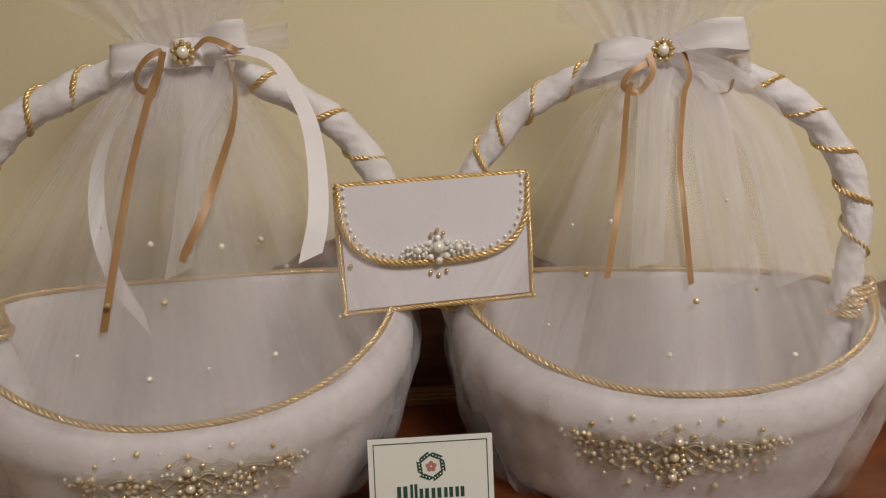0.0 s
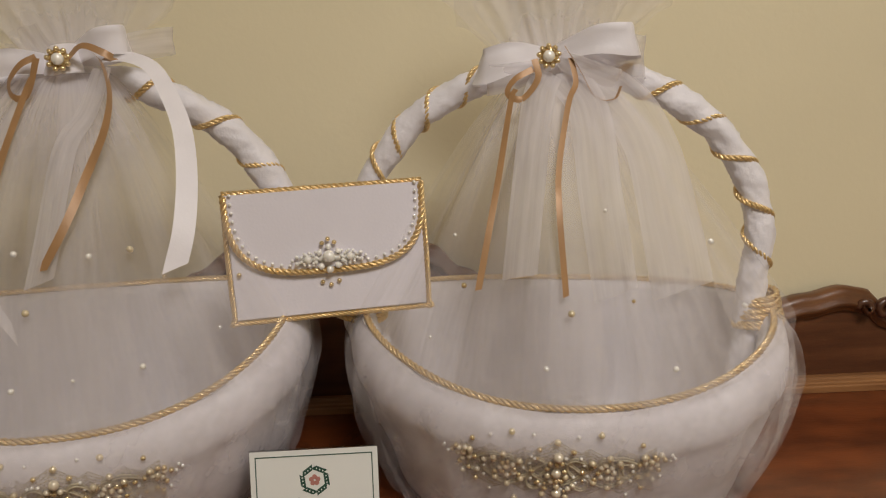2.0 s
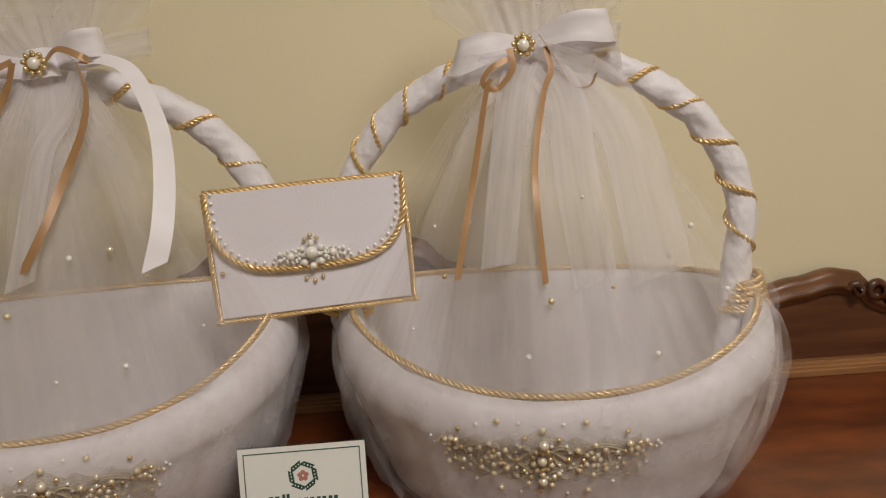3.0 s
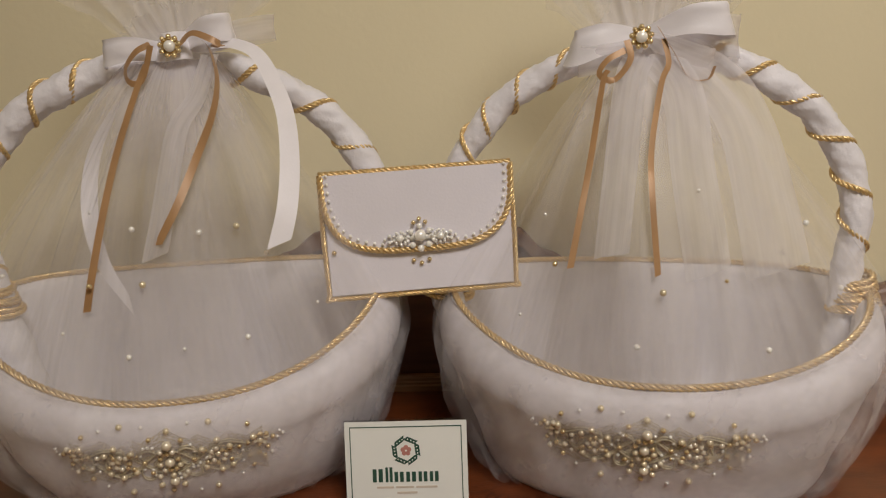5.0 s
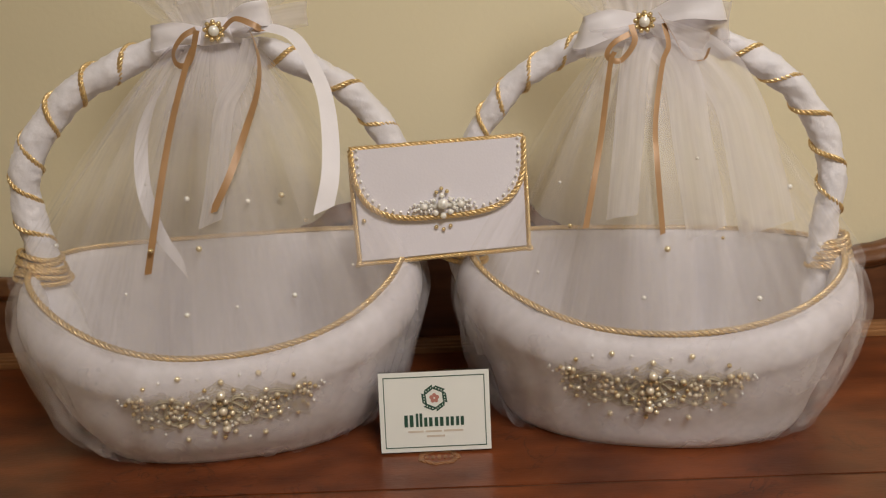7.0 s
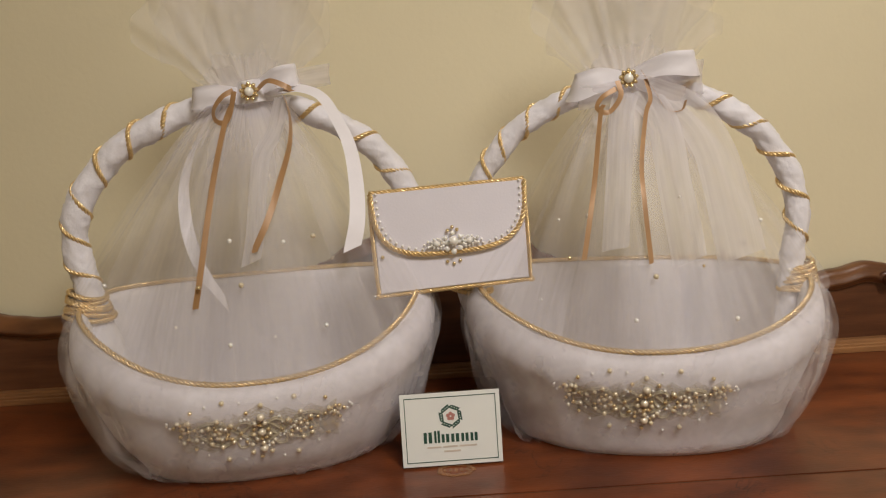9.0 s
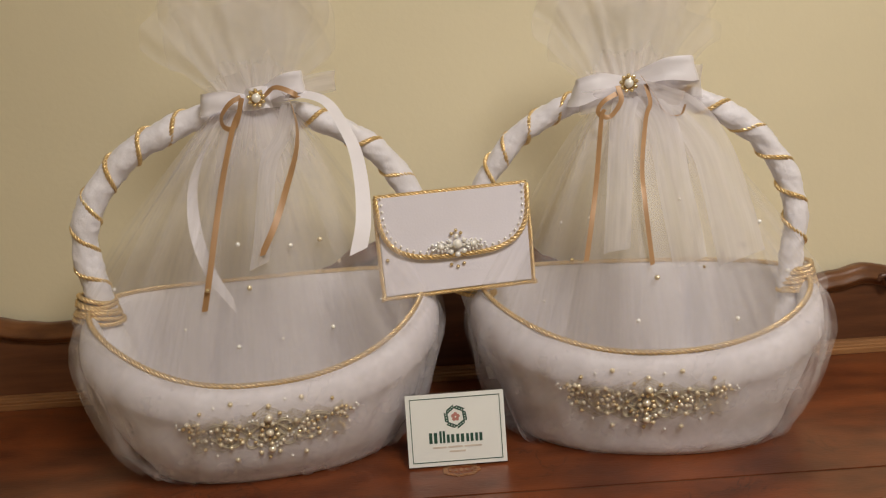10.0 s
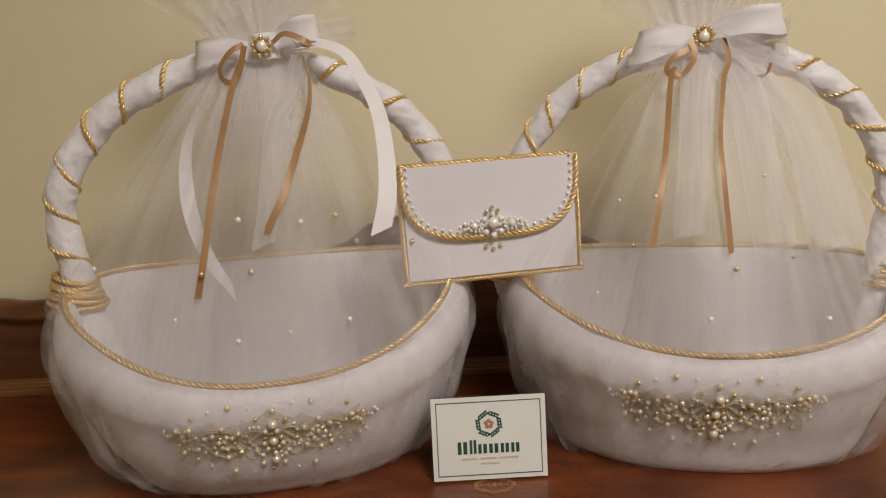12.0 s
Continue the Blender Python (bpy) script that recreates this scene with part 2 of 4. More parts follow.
def rope(path, radius, pitch, step=0.0015, closed=False, sides=7):
    """A cord of three strands twisted round one another."""
    path = resample(path, step, closed)
    fr = frames(path, closed)
    n = len(path)
    turns = max(1, round(n * step / pitch)) if closed else n * step / pitch
    bm = bmesh.new()
    for strand in range(3):
        core = []
        for i, (p, (t, nor, bi)) in enumerate(zip(path, fr)):
            a = 2 * math.pi * (strand / 3 + turns * i / n)
            core.append(p + (nor * math.cos(a) + bi * math.sin(a)) * radius * 0.54)
        rings = []
        for i, (c, (t, nor, bi)) in enumerate(zip(core, frames(core, closed))):
            rings.append([bm.verts.new(c + (nor * math.cos(2 * math.pi * k / sides) + bi * math.sin(2 * math.pi * k / sides)) * radius * 0.50) for k in range(sides)])
        for i in range(n if closed else n - 1):
            for k in range(sides):
                l = (k + 1) % sides
                bm.faces.new((rings[i][k], rings[i][l], rings[(i + 1) % n][l], rings[(i + 1) % n][k]))
    return bm


def tube(path, radius, sides=24, wrinkle=0.0, step=0.003, seed=0.0):
    path = resample(path, step)
    fr = frames(path)
    rows = []
    for i, (p, (t, n, b)) in enumerate(zip(path, fr)):
        row = []
        for k in range(sides):
            a = 2 * math.pi * k / sides
            along = i * step
            w = wrinkle * noise.noise(Vector((along * 40 + seed, math.cos(a) * 0.7, math.sin(a) * 0.7)))
            ridge = 1 - abs(noise.noise(Vector((along * 95 + a * 1.3 + seed, math.cos(a) * 0.9, math.sin(a) * 0.9)))) * 2.4
            w += 0.55 * wrinkle * max(0, ridge) ** 2 - 0.2 * wrinkle
            row.append(p + (n * math.cos(a) + b * math.sin(a)) * (radius + w))
        rows.append(row)
    return grid(rows, closed_u=True)


def ribbon(points, width, front=(0, -1, 0.1), twist=(0, 0), step=0.003, cut=0.0, pinch=1.0, crumple=0.0, seed=0.0):
    """A flat band along the points, its face turned to front, twisted by degrees from start to end; cut slants its end,
    pinch gathers its ends, crumple lays soft folds along it."""
    path = smooth_path(points, step)
    n = len(path)
    rows = []
    for i, p in enumerate(path):
        s = i / (n - 1)
        t = (path[min(i + 1, n - 1)] - path[max(i - 1, 0)]).normalized()
        f = Vector(front)
        f = (f - t * f.dot(t)).normalized()
        a = radians(twist[0] + (twist[1] - twist[0]) * s)
        side = t.cross(f)
        side, f = side * math.cos(a) + f * math.sin(a), f * math.cos(a) - side * math.sin(a)
        w = width * 0.5 * (pinch + (1 - pinch) * math.sin(math.pi * s) ** 0.7)
        slip = t * cut * max(0, (s - 0.85) / 0.15)
        row = []
        for k in range(9):
            v = 1 - k / 4
            lift = crumple * (noise.noise(Vector((v * 2.1 + seed, s * 3.0, seed))) + 0.5 * noise.noise(Vector((v * 4.5, s * 5.0 + seed, seed * 2))))
            row.append(p + side * w * v + slip * v + f * (lift + 0.00006 * (1 - v * v)))
        rows.append(row)
    return grid(rows, uv=True)


def ball(radius, seg=12, rings=8):
    bm = bmesh.new()
    bmesh.ops.create_uvsphere(bm, u_segments=seg, v_segments=rings, radius=radius)
    return bm


def bead_mesh(name, radius, material):
    me = bpy.data.meshes.new(name)
    bm = ball(radius)
    bm.to_mesh(me)
    bm.free()
    me.materials.append(material)
    for p in me.polygons:
        p.use_smooth = True
    return me


BEADS = {"big": bead_mesh("pearl_big", 0.0042, PEARL), "mid": bead_mesh("pearl_mid", 0.0024, PEARL), "small": bead_mesh("pearl_small", 0.0015, PEARL),
         "gold": bead_mesh("gold_bead", 0.0023, GOLDBEAD), "champ": bead_mesh("champagne_bead", 0.0028, CHAMPAGNE), "tiny": bead_mesh("gold_tiny", 0.0016, GOLDBEAD),
         "cream": bead_mesh("cream_pearl", 0.0025, CREAM), "cream_big": bead_mesh("cream_pearl_big", 0.0042, CREAM)}
BEAD_R = {"big": 0.0042, "mid": 0.0024, "small": 0.0015, "gold": 0.0023, "champ": 0.0028, "tiny": 0.0016, "cream": 0.0025, "cream_big": 0.0042}


def bead(kind, place, parent):
    name = "gold_bead" if kind in ("gold", "tiny") else "pearl"
    return share(name, BEADS[kind], parent, Matrix.Translation(place))


# ---------------------------------------------------------------- room and sideboard
WALL_Y, BACK_Y, LEDGE_Y, FRONT_Y = 0.875, 0.848, 0.833, 0.448


def slab(name, size, material, kind="structure", label="", category="", bevel=0.0):
    bm = box(bmesh.new(), *size, bevel)
    ob = part(name, bm, material, smooth=False)
    return tagged(ob, label, category, "", kind)


slab("wall_back", (-2.2, 2.2, WALL_Y, WALL_Y + 0.12, -0.86, 1.75), WALL, label="plain cream painted plaster wall behind the sideboard", category="wall")
slab("wall_left", (-2.32, -2.2, -2.6, WALL_Y + 0.12, -0.86, 1.75), WALL, label="plain cream painted side wall", category="wall")
slab("wall_right", (2.2, 2.32, -2.6, WALL_Y + 0.12, -0.86, 1.75), WALL, label="plain cream painted side wall", category="wall")
slab("wall_front", (-2.32, 2.32, -2.72, -2.6, -0.86, 1.75), WALL, label="plain cream painted wall behind the viewer", category="wall")
slab("floor", (-2.32, 2.32, -2.72, WALL_Y + 0.12, -0.98, -0.86), FLOOR, label="brown wooden floor of the room", category="floor")
slab("ceiling", (-2.32, 2.32, -2.72, WALL_Y + 0.12, 1.75, 1.87), CEIL, label="plain white painted ceiling", category="ceiling")

lampthing = tagged(empty("ceiling_lamp", pose(*LAMP)), "round flush ceiling lamp with frosted glass", "lamp")
bm = bmesh.new()
bmesh.ops.create_cone(bm, cap_ends=True, segments=40, radius1=0.42, radius2=0.42, depth=0.04)
bmesh.ops.translate(bm, verts=bm.verts, vec=(0, 0, -0.02))
part("base", bm, CEIL, lampthing)
bm = ball(0.39, 40, 12)
for v in bm.verts:
    v.co.z = v.co.z * 0.15 - 0.045
part("shade", bm, SHADE, lampthing, "glowing frosted glass shade")


def crest(x):
    """Height of the backboard's wavy top edge."""
    a = abs(x)
    knots = [(0, 0.216), (0.06, 0.210), (0.095, 0.196), (0.13, 0.166), (0.18, 0.138), (0.32, 0.116), (0.45, 0.104), (0.50, 0.108), (0.545, 0.117), (0.59, 0.126), (0.615, 0.122), (0.640, 0.103), (0.655, 0.096), (0.70, 0.100), (0.76, 0.12), (0.9, 0.13)]
    if x < 0:
        knots = [(0, 0.216), (0.08, 0.212), (0.14, 0.197), (0.18, 0.173), (0.23, 0.142), (0.33, 0.124), (0.45, 0.119), (0.545, 0.118), (0.588, 0.117), (0.62, 0.121), (0.666, 0.130), (0.72, 0.14), (0.9, 0.12)]
    for (x0, z0), (x1, z1) in zip(knots, knots[1:]):
        if a <= x1:
            t = (a - x0) / (x1 - x0)
            t = t * t * (3 - 2 * t)
            return z0 + (z1 - z0) * t
    return knots[-1][1]


side = tagged(empty("sideboard", pose(0, 0, 0)), "glossy reddish-brown wooden sideboard with carved wavy backboard", "sideboard")
top = part("top", box(bmesh.new(), -0.95, 0.95, 0.509, BACK_Y + 0.018, -0.028, 0.0, 0.0), WOOD, side, smooth=False)
part("front_rail", box(bmesh.new(), -0.95, 0.95, FRONT_Y, 0.5065, -0.028, 0.0, 0.0012), WOOD, side, "front board of the top beyond a fine groove", smooth=False)
part("groove", box(bmesh.new(), -0.95, 0.95, 0.5055, 0.510, -0.027, -0.0012), WOOD_DARK, side, "dark fine groove", smooth=False)
rows = []
for x in np.linspace(-0.95, 0.95, 3):
    rows.append([Vector((x, FRONT_Y + 0.0005 - 0.014 * math.sin(a), -0.0155 + 0.0155 * math.cos(a))) for a in np.linspace(0, math.pi, 12)] + [Vector((x, FRONT_Y + 0.0005, -0.031))])
part("edge_moulding", grid(rows), WOOD_LIGHT, side, "lighter rounded front edge")
part("carcass", box(bmesh.new(), -0.92, 0.92, 0.462, BACK_Y + 0.015, -0.80, -0.029, 0.003), WOOD_BACK, side, smooth=False)
for x in (-0.86, 0.86):
    for y in (0.51, 0.80):
        part("leg", box(bmesh.new(), x - 0.03, x + 0.03, y - 0.03, y + 0.03, -0.86, -0.80, 0.006), WOOD_DARK, side, smooth=False)
for x in (-0.62, 0.0, 0.62):
    d = part("door", box(bmesh.new(), x - 0.28, x + 0.28, 0.448, 0.4615, -0.74, -0.07, 0.004), WOOD, side, smooth=False)
    part("knob", box(bmesh.new(), x + 0.23, x + 0.25, 0.43, 0.448, -0.42, -0.40, 0.006), WOOD_LIGHT, d)
xs = np.linspace(-0.93, 0.93, 241)
bm = grid([[Vector((x, BACK_Y, 0.0005)), Vector((x, BACK_Y, crest(x))), Vector((x, BACK_Y + 0.016, crest(x))), Vector((x, BACK_Y + 0.016, 0.0005))] for x in xs], closed_u=True)
part("backboard", bm, WOOD_BACK, side, "dark wooden backboard", smooth=False)
prof = [(0.016, 0.003), (0.002, 0.0055), (-0.004, 0.003), (-0.0065, -0.003), (-0.0075, -0.010), (-0.010, -0.0125), (-0.0105, -0.016), (-0.007, -0.019), (-0.0045, -0.021), (-0.004, -0.024), (0.0, -0.0255)]
bm = grid([[Vector((x, BACK_Y - 0.0006 + a, crest(x) + b)) for a, b in prof] for x in xs])
part("crest_moulding", bm, WOOD_CREST, side, "rounded moulding along the wavy crest")
prof = [(0.0, 0.0), (0.0, 0.007), (0.002, 0.0085), (0.002, 0.011), (0.004, 0.0125), (0.0045, 0.0155), (0.007, 0.0175), (0.0148, 0.018)]
bm = grid([[Vector((x, LEDGE_Y + a, 0.0006 + b)) for a, b in prof] for x in (-0.93, 0.0, 0.93)])
part("ledge_moulding", bm, WOOD_LIGHT, side, "lighter stepped moulding at the foot of the backboard", smooth=False)
# carved scroll where the crest breaks
for k, (x, z, r, s) in enumerate(((0.636, 0.103, 0.012, 1), (0.655, 0.094, 0.010, -1), (0.676, 0.092, 0.012, 1), (0.70, 0.096, 0.010, -1), (0.613, 0.106, 0.008, -1))):
    path = [Vector((x + s * math.cos(a) * r * (1 - a / 9), BACK_Y - 0.008 - a * 0.0012, z + math.sin(a) * r * (1 - a / 9))) for a in np.linspace(0, 7, 30)]
    part("carved_scroll", tube(path, 0.0052, 10, 0.0008, 0.002, k), WOOD_DARK, side, "carved scroll")
# small inlaid oval in the top
ring = [Vector((-0.016 + 0.018 * math.cos(a) * (1 + 0.06 * math.cos(7 * a)), 0.563 + 0.012 * math.sin(a) * (1 + 0.06 * math.cos(7 * a)), 0.0003)) for a in np.linspace(0, 2 * math.pi, 60, endpoint=False)]
part("inlay", rope(ring, 0.0030, 0.016, 0.0015, True), INLAY, side, "pale carved oval ornament")
for v in bpy.data.meshes["inlay"].vertices:
    v.co.z = 0.0002 + max(-0.0002, v.co.z) * 0.25
for k in range(5):
    leaf = [Vector((-0.016 + (k - 2) * 0.006 + 0.0018 * math.cos(a), 0.563 + 0.004 * math.sin(a) * (1.2 - 0.2 * abs(k - 2)), 0.0)) for a in np.linspace(0, 2 * math.pi, 14, endpoint=False)]
    bm = bmesh.new()
    low = [bm.verts.new(p) for p in leaf]
    high = [bm.verts.new(p + Vector((0, 0, 0.0006))) for p in leaf]
    bm.faces.new(high)
    for i in range(14):
        bm.faces.new((low[i], low[(i + 1) % 14], high[(i + 1) % 14], high[i]))
    part("inlay_leaf", bm, INLAY, side, "pale inlaid leaf", smooth=False)


# ---------------------------------------------------------------- flower baskets
class Shell:
    """The padded oval body: outline, rim heights and the surface between them."""

    def __init__(self, half_w, half_d, front, sides, back, power, base):
        self.a, self.b, self.front, self.sides, self.back, self.e, self.base = half_w, half_d, front, sides, back, power, base

    def rim(self, th):
        s = math.sin(th)
        return self.sides + ((self.front if s < 0 else self.back) - self.sides) * abs(s) ** (2.3 if math.cos(th) < 0 else 1.6)

    def ring(self, th, k):
        c, s = math.cos(th), math.sin(th)
        return Vector((math.copysign(abs(c) ** self.e, c) * self.a * k, math.copysign(abs(s) ** self.e, s) * self.b * k, 0))

    def outer(self, h):
        knots = [(0, self.base), (0.07, self.base + 0.035), (0.22, 0.835), (0.42, 0.900), (0.56, 0.938), (0.64, 0.962), (0.70, 0.988), (0.75, 0.998), (0.80, 1.0), (0.86, 0.996), (0.93, 0.978), (1.0, 0.93)]
        for (h0, k0), (h1, k1) in zip(knots, knots[1:]):
            if h <= h1:
                return k0 + (k1 - k0) * (h - h0) / (h1 - h0)
        return knots[-1][1]

    def at(self, th, h, off=0.0):
        p = self.ring(th, self.outer(h))
        if off:
            p += Vector((p.x / self.a ** 2, p.y / self.b ** 2, 0)).normalized() * off
        p.z = h * self.rim(th) + 0.001
        return p

    def front_point(self, u, z, off=0.0):
        h = 0.5
        for _ in range(6):
            k = self.outer(h)
            c = max(-1, min(1, math.copysign((abs(u) / (self.a * k)) ** (1 / self.e), u)))
            th = -math.acos(c)
            h = max(0, min(1, z / self.rim(th)))
        return self.at(th, h, off)


def make_basket(m, shell, arch, seed, cords, turn_back):
    width, foot, z0, height, shift, thick = arch
    thing = empty("flower_basket", m)
    N = 120
    ths = [2 * math.pi * i / N for i in range(N)]
    # padded body with its lining
    rows = []
    for h in (0.0, 0.04, 0.10, 0.18, 0.28, 0.40, 0.50, 0.56, 0.60, 0.64, 0.67, 0.70, 0.73, 0.76, 0.80, 0.85, 0.90, 0.94, 0.975, 1.0):
        row = []
        for th in ths:
            p = shell.at(th, h)
            w = noise.noise(Vector((p.x * 22 + seed, p.y * 22, p.z * 14))) * 0.0022 * min(1, h * 4)
            row.append(p + Vector((p.x, p.y, 0)).normalized() * w)
        rows.append(row)
    body = grid(rows, closed_u=True)
    bottom = body.verts.new((0, 0, 0.001))
    body.verts.ensure_lookup_table()
    for i in range(N):
        body.faces.new((bottom, body.verts[(i + 1) % N], body.verts[i]))
    part("body", body, SATIN, thing, "white padded cloth-covered body")
    rows = []
    for k, h in ((0.935, 1.0), (0.90, 0.985), (0.88, 0.94), (0.865, 0.85), (0.85, 0.70), (0.83, 0.5), (0.81, 0.32), (0.78, 0.19), (0.74, 0.14), (0.5, 0.125), (0.2, 0.125)):
        row = []
        for th in ths:
            p = shell.ring(th, k)
            pucker = 0.0016 * math.sin(31 * th + seed + 3 * noise.noise(Vector((th * 2, h * 3, seed)))) * min(1, max(0, 1 - h)) * 2
            p += p.normalized() * (pucker + 0.003 * noise.noise(Vector((p.x * 30, p.y * 30, h * 4 + seed))))
            p.z = h * (shell.rim(th) if h > 0.3 else 0.6 * shell.rim(th) + 0.4 * shell.sides) + 0.001
            row.append(p)
        rows.append(row)
    inner = grid(rows, closed_u=True)
    c = inner.verts.new((0, 0, 0.125 * shell.sides))
    inner.verts.ensure_lookup_table()
    o = (len(rows) - 1) * N
    for i in range(N):
        inner.faces.new((c, inner.verts[o + i], inner.verts[o + (i + 1) % N]))
    part("lining", inner, LINING, thing, "white puckered cloth lining")
    path = []
    for th in ths:
        p = shell.ring(th, 0.925)
        p.z = shell.rim(th) + 0.003
        path.append(p)
    part("rim_cord", rope(path, 0.0031, 0.0175, 0.0014, True), CORD, thing, "twisted gold cord round the rim")
    # arched handle
    arc = [Vector((-foot, 0, shell.sides - 0.09)), Vector((-foot - (width - foot) * 0.3, 0, shell.sides - 0.01))]
    for a in np.linspace(math.pi, 0, 60):
        arc.append(Vector((width * math.cos(a), 0, z0 + height * math.sin(a))))
    arc += [Vector((foot + (width - foot) * 0.3, 0, shell.sides - 0.01)), Vector((foot, 0, shell.sides - 0.09))]
    arc = resample([p + Vector((shift, 0, 0)) for p in arc], 0.003)
    handle = part("handle", tube(arc, thick, 36, 0.0030, 0.003, seed), WRAP, thing, "handle wrapped in white cloth")
    # gold cord wound round the handle in short turns
    fr = frames(arc)
    n = len(arc)
    for s in cords:
        turn = []
        for j in range(26):
            a = radians(-80 + 340 * j / 25)
            q = max(0.0, min(n - 1.001, s * n + turn_back * (j / 25 - 0.35) * 17))
            i = int(q)
            t = fr[i][0].lerp(fr[i + 1][0], q - i).normalized()
            out = Vector((0, -1, 0))
            up = t.cross(out)
            turn.append(arc[i].lerp(arc[i + 1], q - i) + (out * math.cos(a - radians(90)) + up * math.sin(a - radians(90))) * (thick - 0.0004))
        part("handle_cord", rope(turn, 0.0028, 0.0140, 0.0013), CORD, handle, "gold cord wound round the handle")
    # bindings at the feet of the handle
    for sx in (-1, 1):
        slim = 0.80 if sx > 0 else 1.0
        cx = sx * (foot + (0.012 if sx > 0 else 0.013)) + shift
        for k in range(6):
            z = shell.sides - (0.014 if sx > 0 else 0.010) + k * 0.0050
            wob = noise.noise(Vector((k * 1.7, sx, seed)))
            rx, ry = (0.0262 - 0.0016 * k + 0.0012 * wob) * slim, (0.0245 - 0.0013 * k) * slim
            loop = [Vector((cx + rx * math.cos(a), ry * math.sin(a), z + 0.0055 * sx * math.cos(a + 0.9 * wob) * (0.9 if k % 2 else 0.6) + 0.0012 * math.sin(2 * a + 3 * wob))) for a in np.linspace(0, 2 * math.pi, 40, endpoint=False)]
            part("cord_binding", rope(loop, 0.0029, 0.0150, 0.0015, True), CORD, handle, "gold cord bound round the handle's foot")
        drape = [Vector((cx, 0, shell.sides + 0.006)), Vector((cx - sx * 0.006, -0.002, shell.sides - 0.02)), Vector((cx - sx * 0.016, -0.006, shell.sides - 0.06)), Vector((cx - sx * 0.032, -0.010, shell.sides - 0.115))]
        part("foot_cloth", tube(smooth_path(drape), 0.0190 if sx < 0 else 0.012, 26, 0.003, 0.003, seed + sx), WRAP, handle, "white cloth gathered at the handle's foot")
    return thing


def applique(thing, shell, mid_u, mid_z, seed):
    """Beaded lace panel on the front: scrolls of thread with pearls and gold beads."""
    rnd = random.Random(seed)
    base = None
    curves = []

    def on(u, w, off=0.0012):
        return shell.front_point(mid_u + u * 0.96, mid_z + w * 1.12, off)

    for sx in (-1, 1):
        for u0, w0, r, a0, a1 in ((0.016, 0.004, 0.010, 0, 4.6), (0.030, 0.001, 0.009, 2.5, 8.2), (0.045, -0.001, 0.011, -1, 4.8), (0.058, 0.002, 0.008, 1, 6.5), (0.069, 0.001, 0.008, -2, 2.8), (0.020, -0.010, 0.008, 3, 8), (0.040, 0.008, 0.006, 0, 5)):
            curves.append([on(sx * (u0 + r * math.cos(a) * (1 - 0.06 * i / 3)), w0 + r * 0.85 * math.sin(a)) for i, a in enumerate(np.linspace(a0, a1, 22))])
        curves.append([on(sx * u, 0.0125 * math.cos(u * 75) - 0.001) for u in np.linspace(0.006, 0.066, 26)])
        curves.append([on(sx * u, -0.013 * math.cos(u * 62) + 0.001) for u in np.linspace(0.004, 0.066, 26)])
    twin = []
    for c in curves:
        twin.append([p + Vector((0, 0, 0.0021)) for p in c[1:-1]])
    for i, c in enumerate(curves + twin):
        ob = part("applique" if base is None else "soutache", tube(c, 0.00095, 8, 0, 0.0025), SCROLL, base or thing, "beaded lace panel of pale thread" if base is None else "")
        base = base or ob
    rows = []
    for j in range(-12, 13):
        rows.append([on(j * 0.0068, w * (0.015 + 0.007 * math.cos(j * 0.79) ** 2 + (0.006 if abs(j) < 3 else 0)) + 0.0015, 0.0007) for w in np.linspace(-1, 1, 9)])
    part("lace", grid(rows, uv=True), LACE, base, "sheer beige lace ground")
    todo = [("big", 0, 0.0), ("big", 0.001, 0.0165), ("big", 0, -0.0185), ("gold", 0, 0.0075), ("gold", -0.007, 0.004), ("gold", 0.007, 0.003), ("champ", -0.008, -0.002), ("champ", 0.008, -0.003),
            ("gold", 0, -0.0075), ("champ", 0, -0.0125), ("mid", -0.005, -0.0075), ("mid", 0.005, -0.0075), ("mid", -0.005, 0.010), ("mid", 0.005, 0.0105), ("champ", 0.002, 0.0285), ("gold", -0.013, 0.022), ("gold", 0.014, 0.020),
            ("champ", -0.012, -0.0215), ("champ", 0.008, -0.023), ("gold", -0.002, -0.029), ("mid", -0.015, -0.010), ("mid", 0.014, -0.011), ("mid", -0.010, -0.014), ("mid", 0.010, -0.015)]
    for sx in (-1, 1):
        todo += [("champ", sx * 0.042, 0.004), ("gold", sx * 0.031, 0.009), ("gold", sx * 0.053, 0.008), ("gold", sx * 0.031, -0.004), ("gold", sx * 0.052, -0.003), ("champ", sx * 0.042, -0.0125), ("champ", sx * 0.043, 0.0165)]
        todo += [("mid", sx * 0.041 + 0.0066 * math.cos(a), 0.002 + 0.0064 * math.sin(a)) for a in np.linspace(0, 2 * math.pi, 8, endpoint=False)]
        todo += [("champ", sx * 0.030, 0.0105), ("champ", sx * 0.0525, 0.0105), ("champ", sx * 0.030, -0.008), ("champ", sx * 0.0525, -0.008), ("small", sx * 0.0225, 0.008), ("small", sx * 0.0225, -0.006), ("small", sx * 0.062, 0.002), ("mid", sx * 0.067, -0.004), ("champ", sx * 0.072, 0.016), ("mid", sx * 0.0845, 0.016)]
        todo += [("mid", sx * 0.0215, 0.001), ("mid", sx * 0.061, 0.008), ("small", sx * 0.020, 0.015), ("small", sx * 0.062, -0.007), ("gold", sx * 0.068, 0.009)]
        todo += [("mid", sx * 0.078 + 0.005 * math.cos(a), 0.011 + 0.005 * math.sin(a)) for a in np.linspace(0.3, 2 * math.pi + 0.3, 6, endpoint=False)]
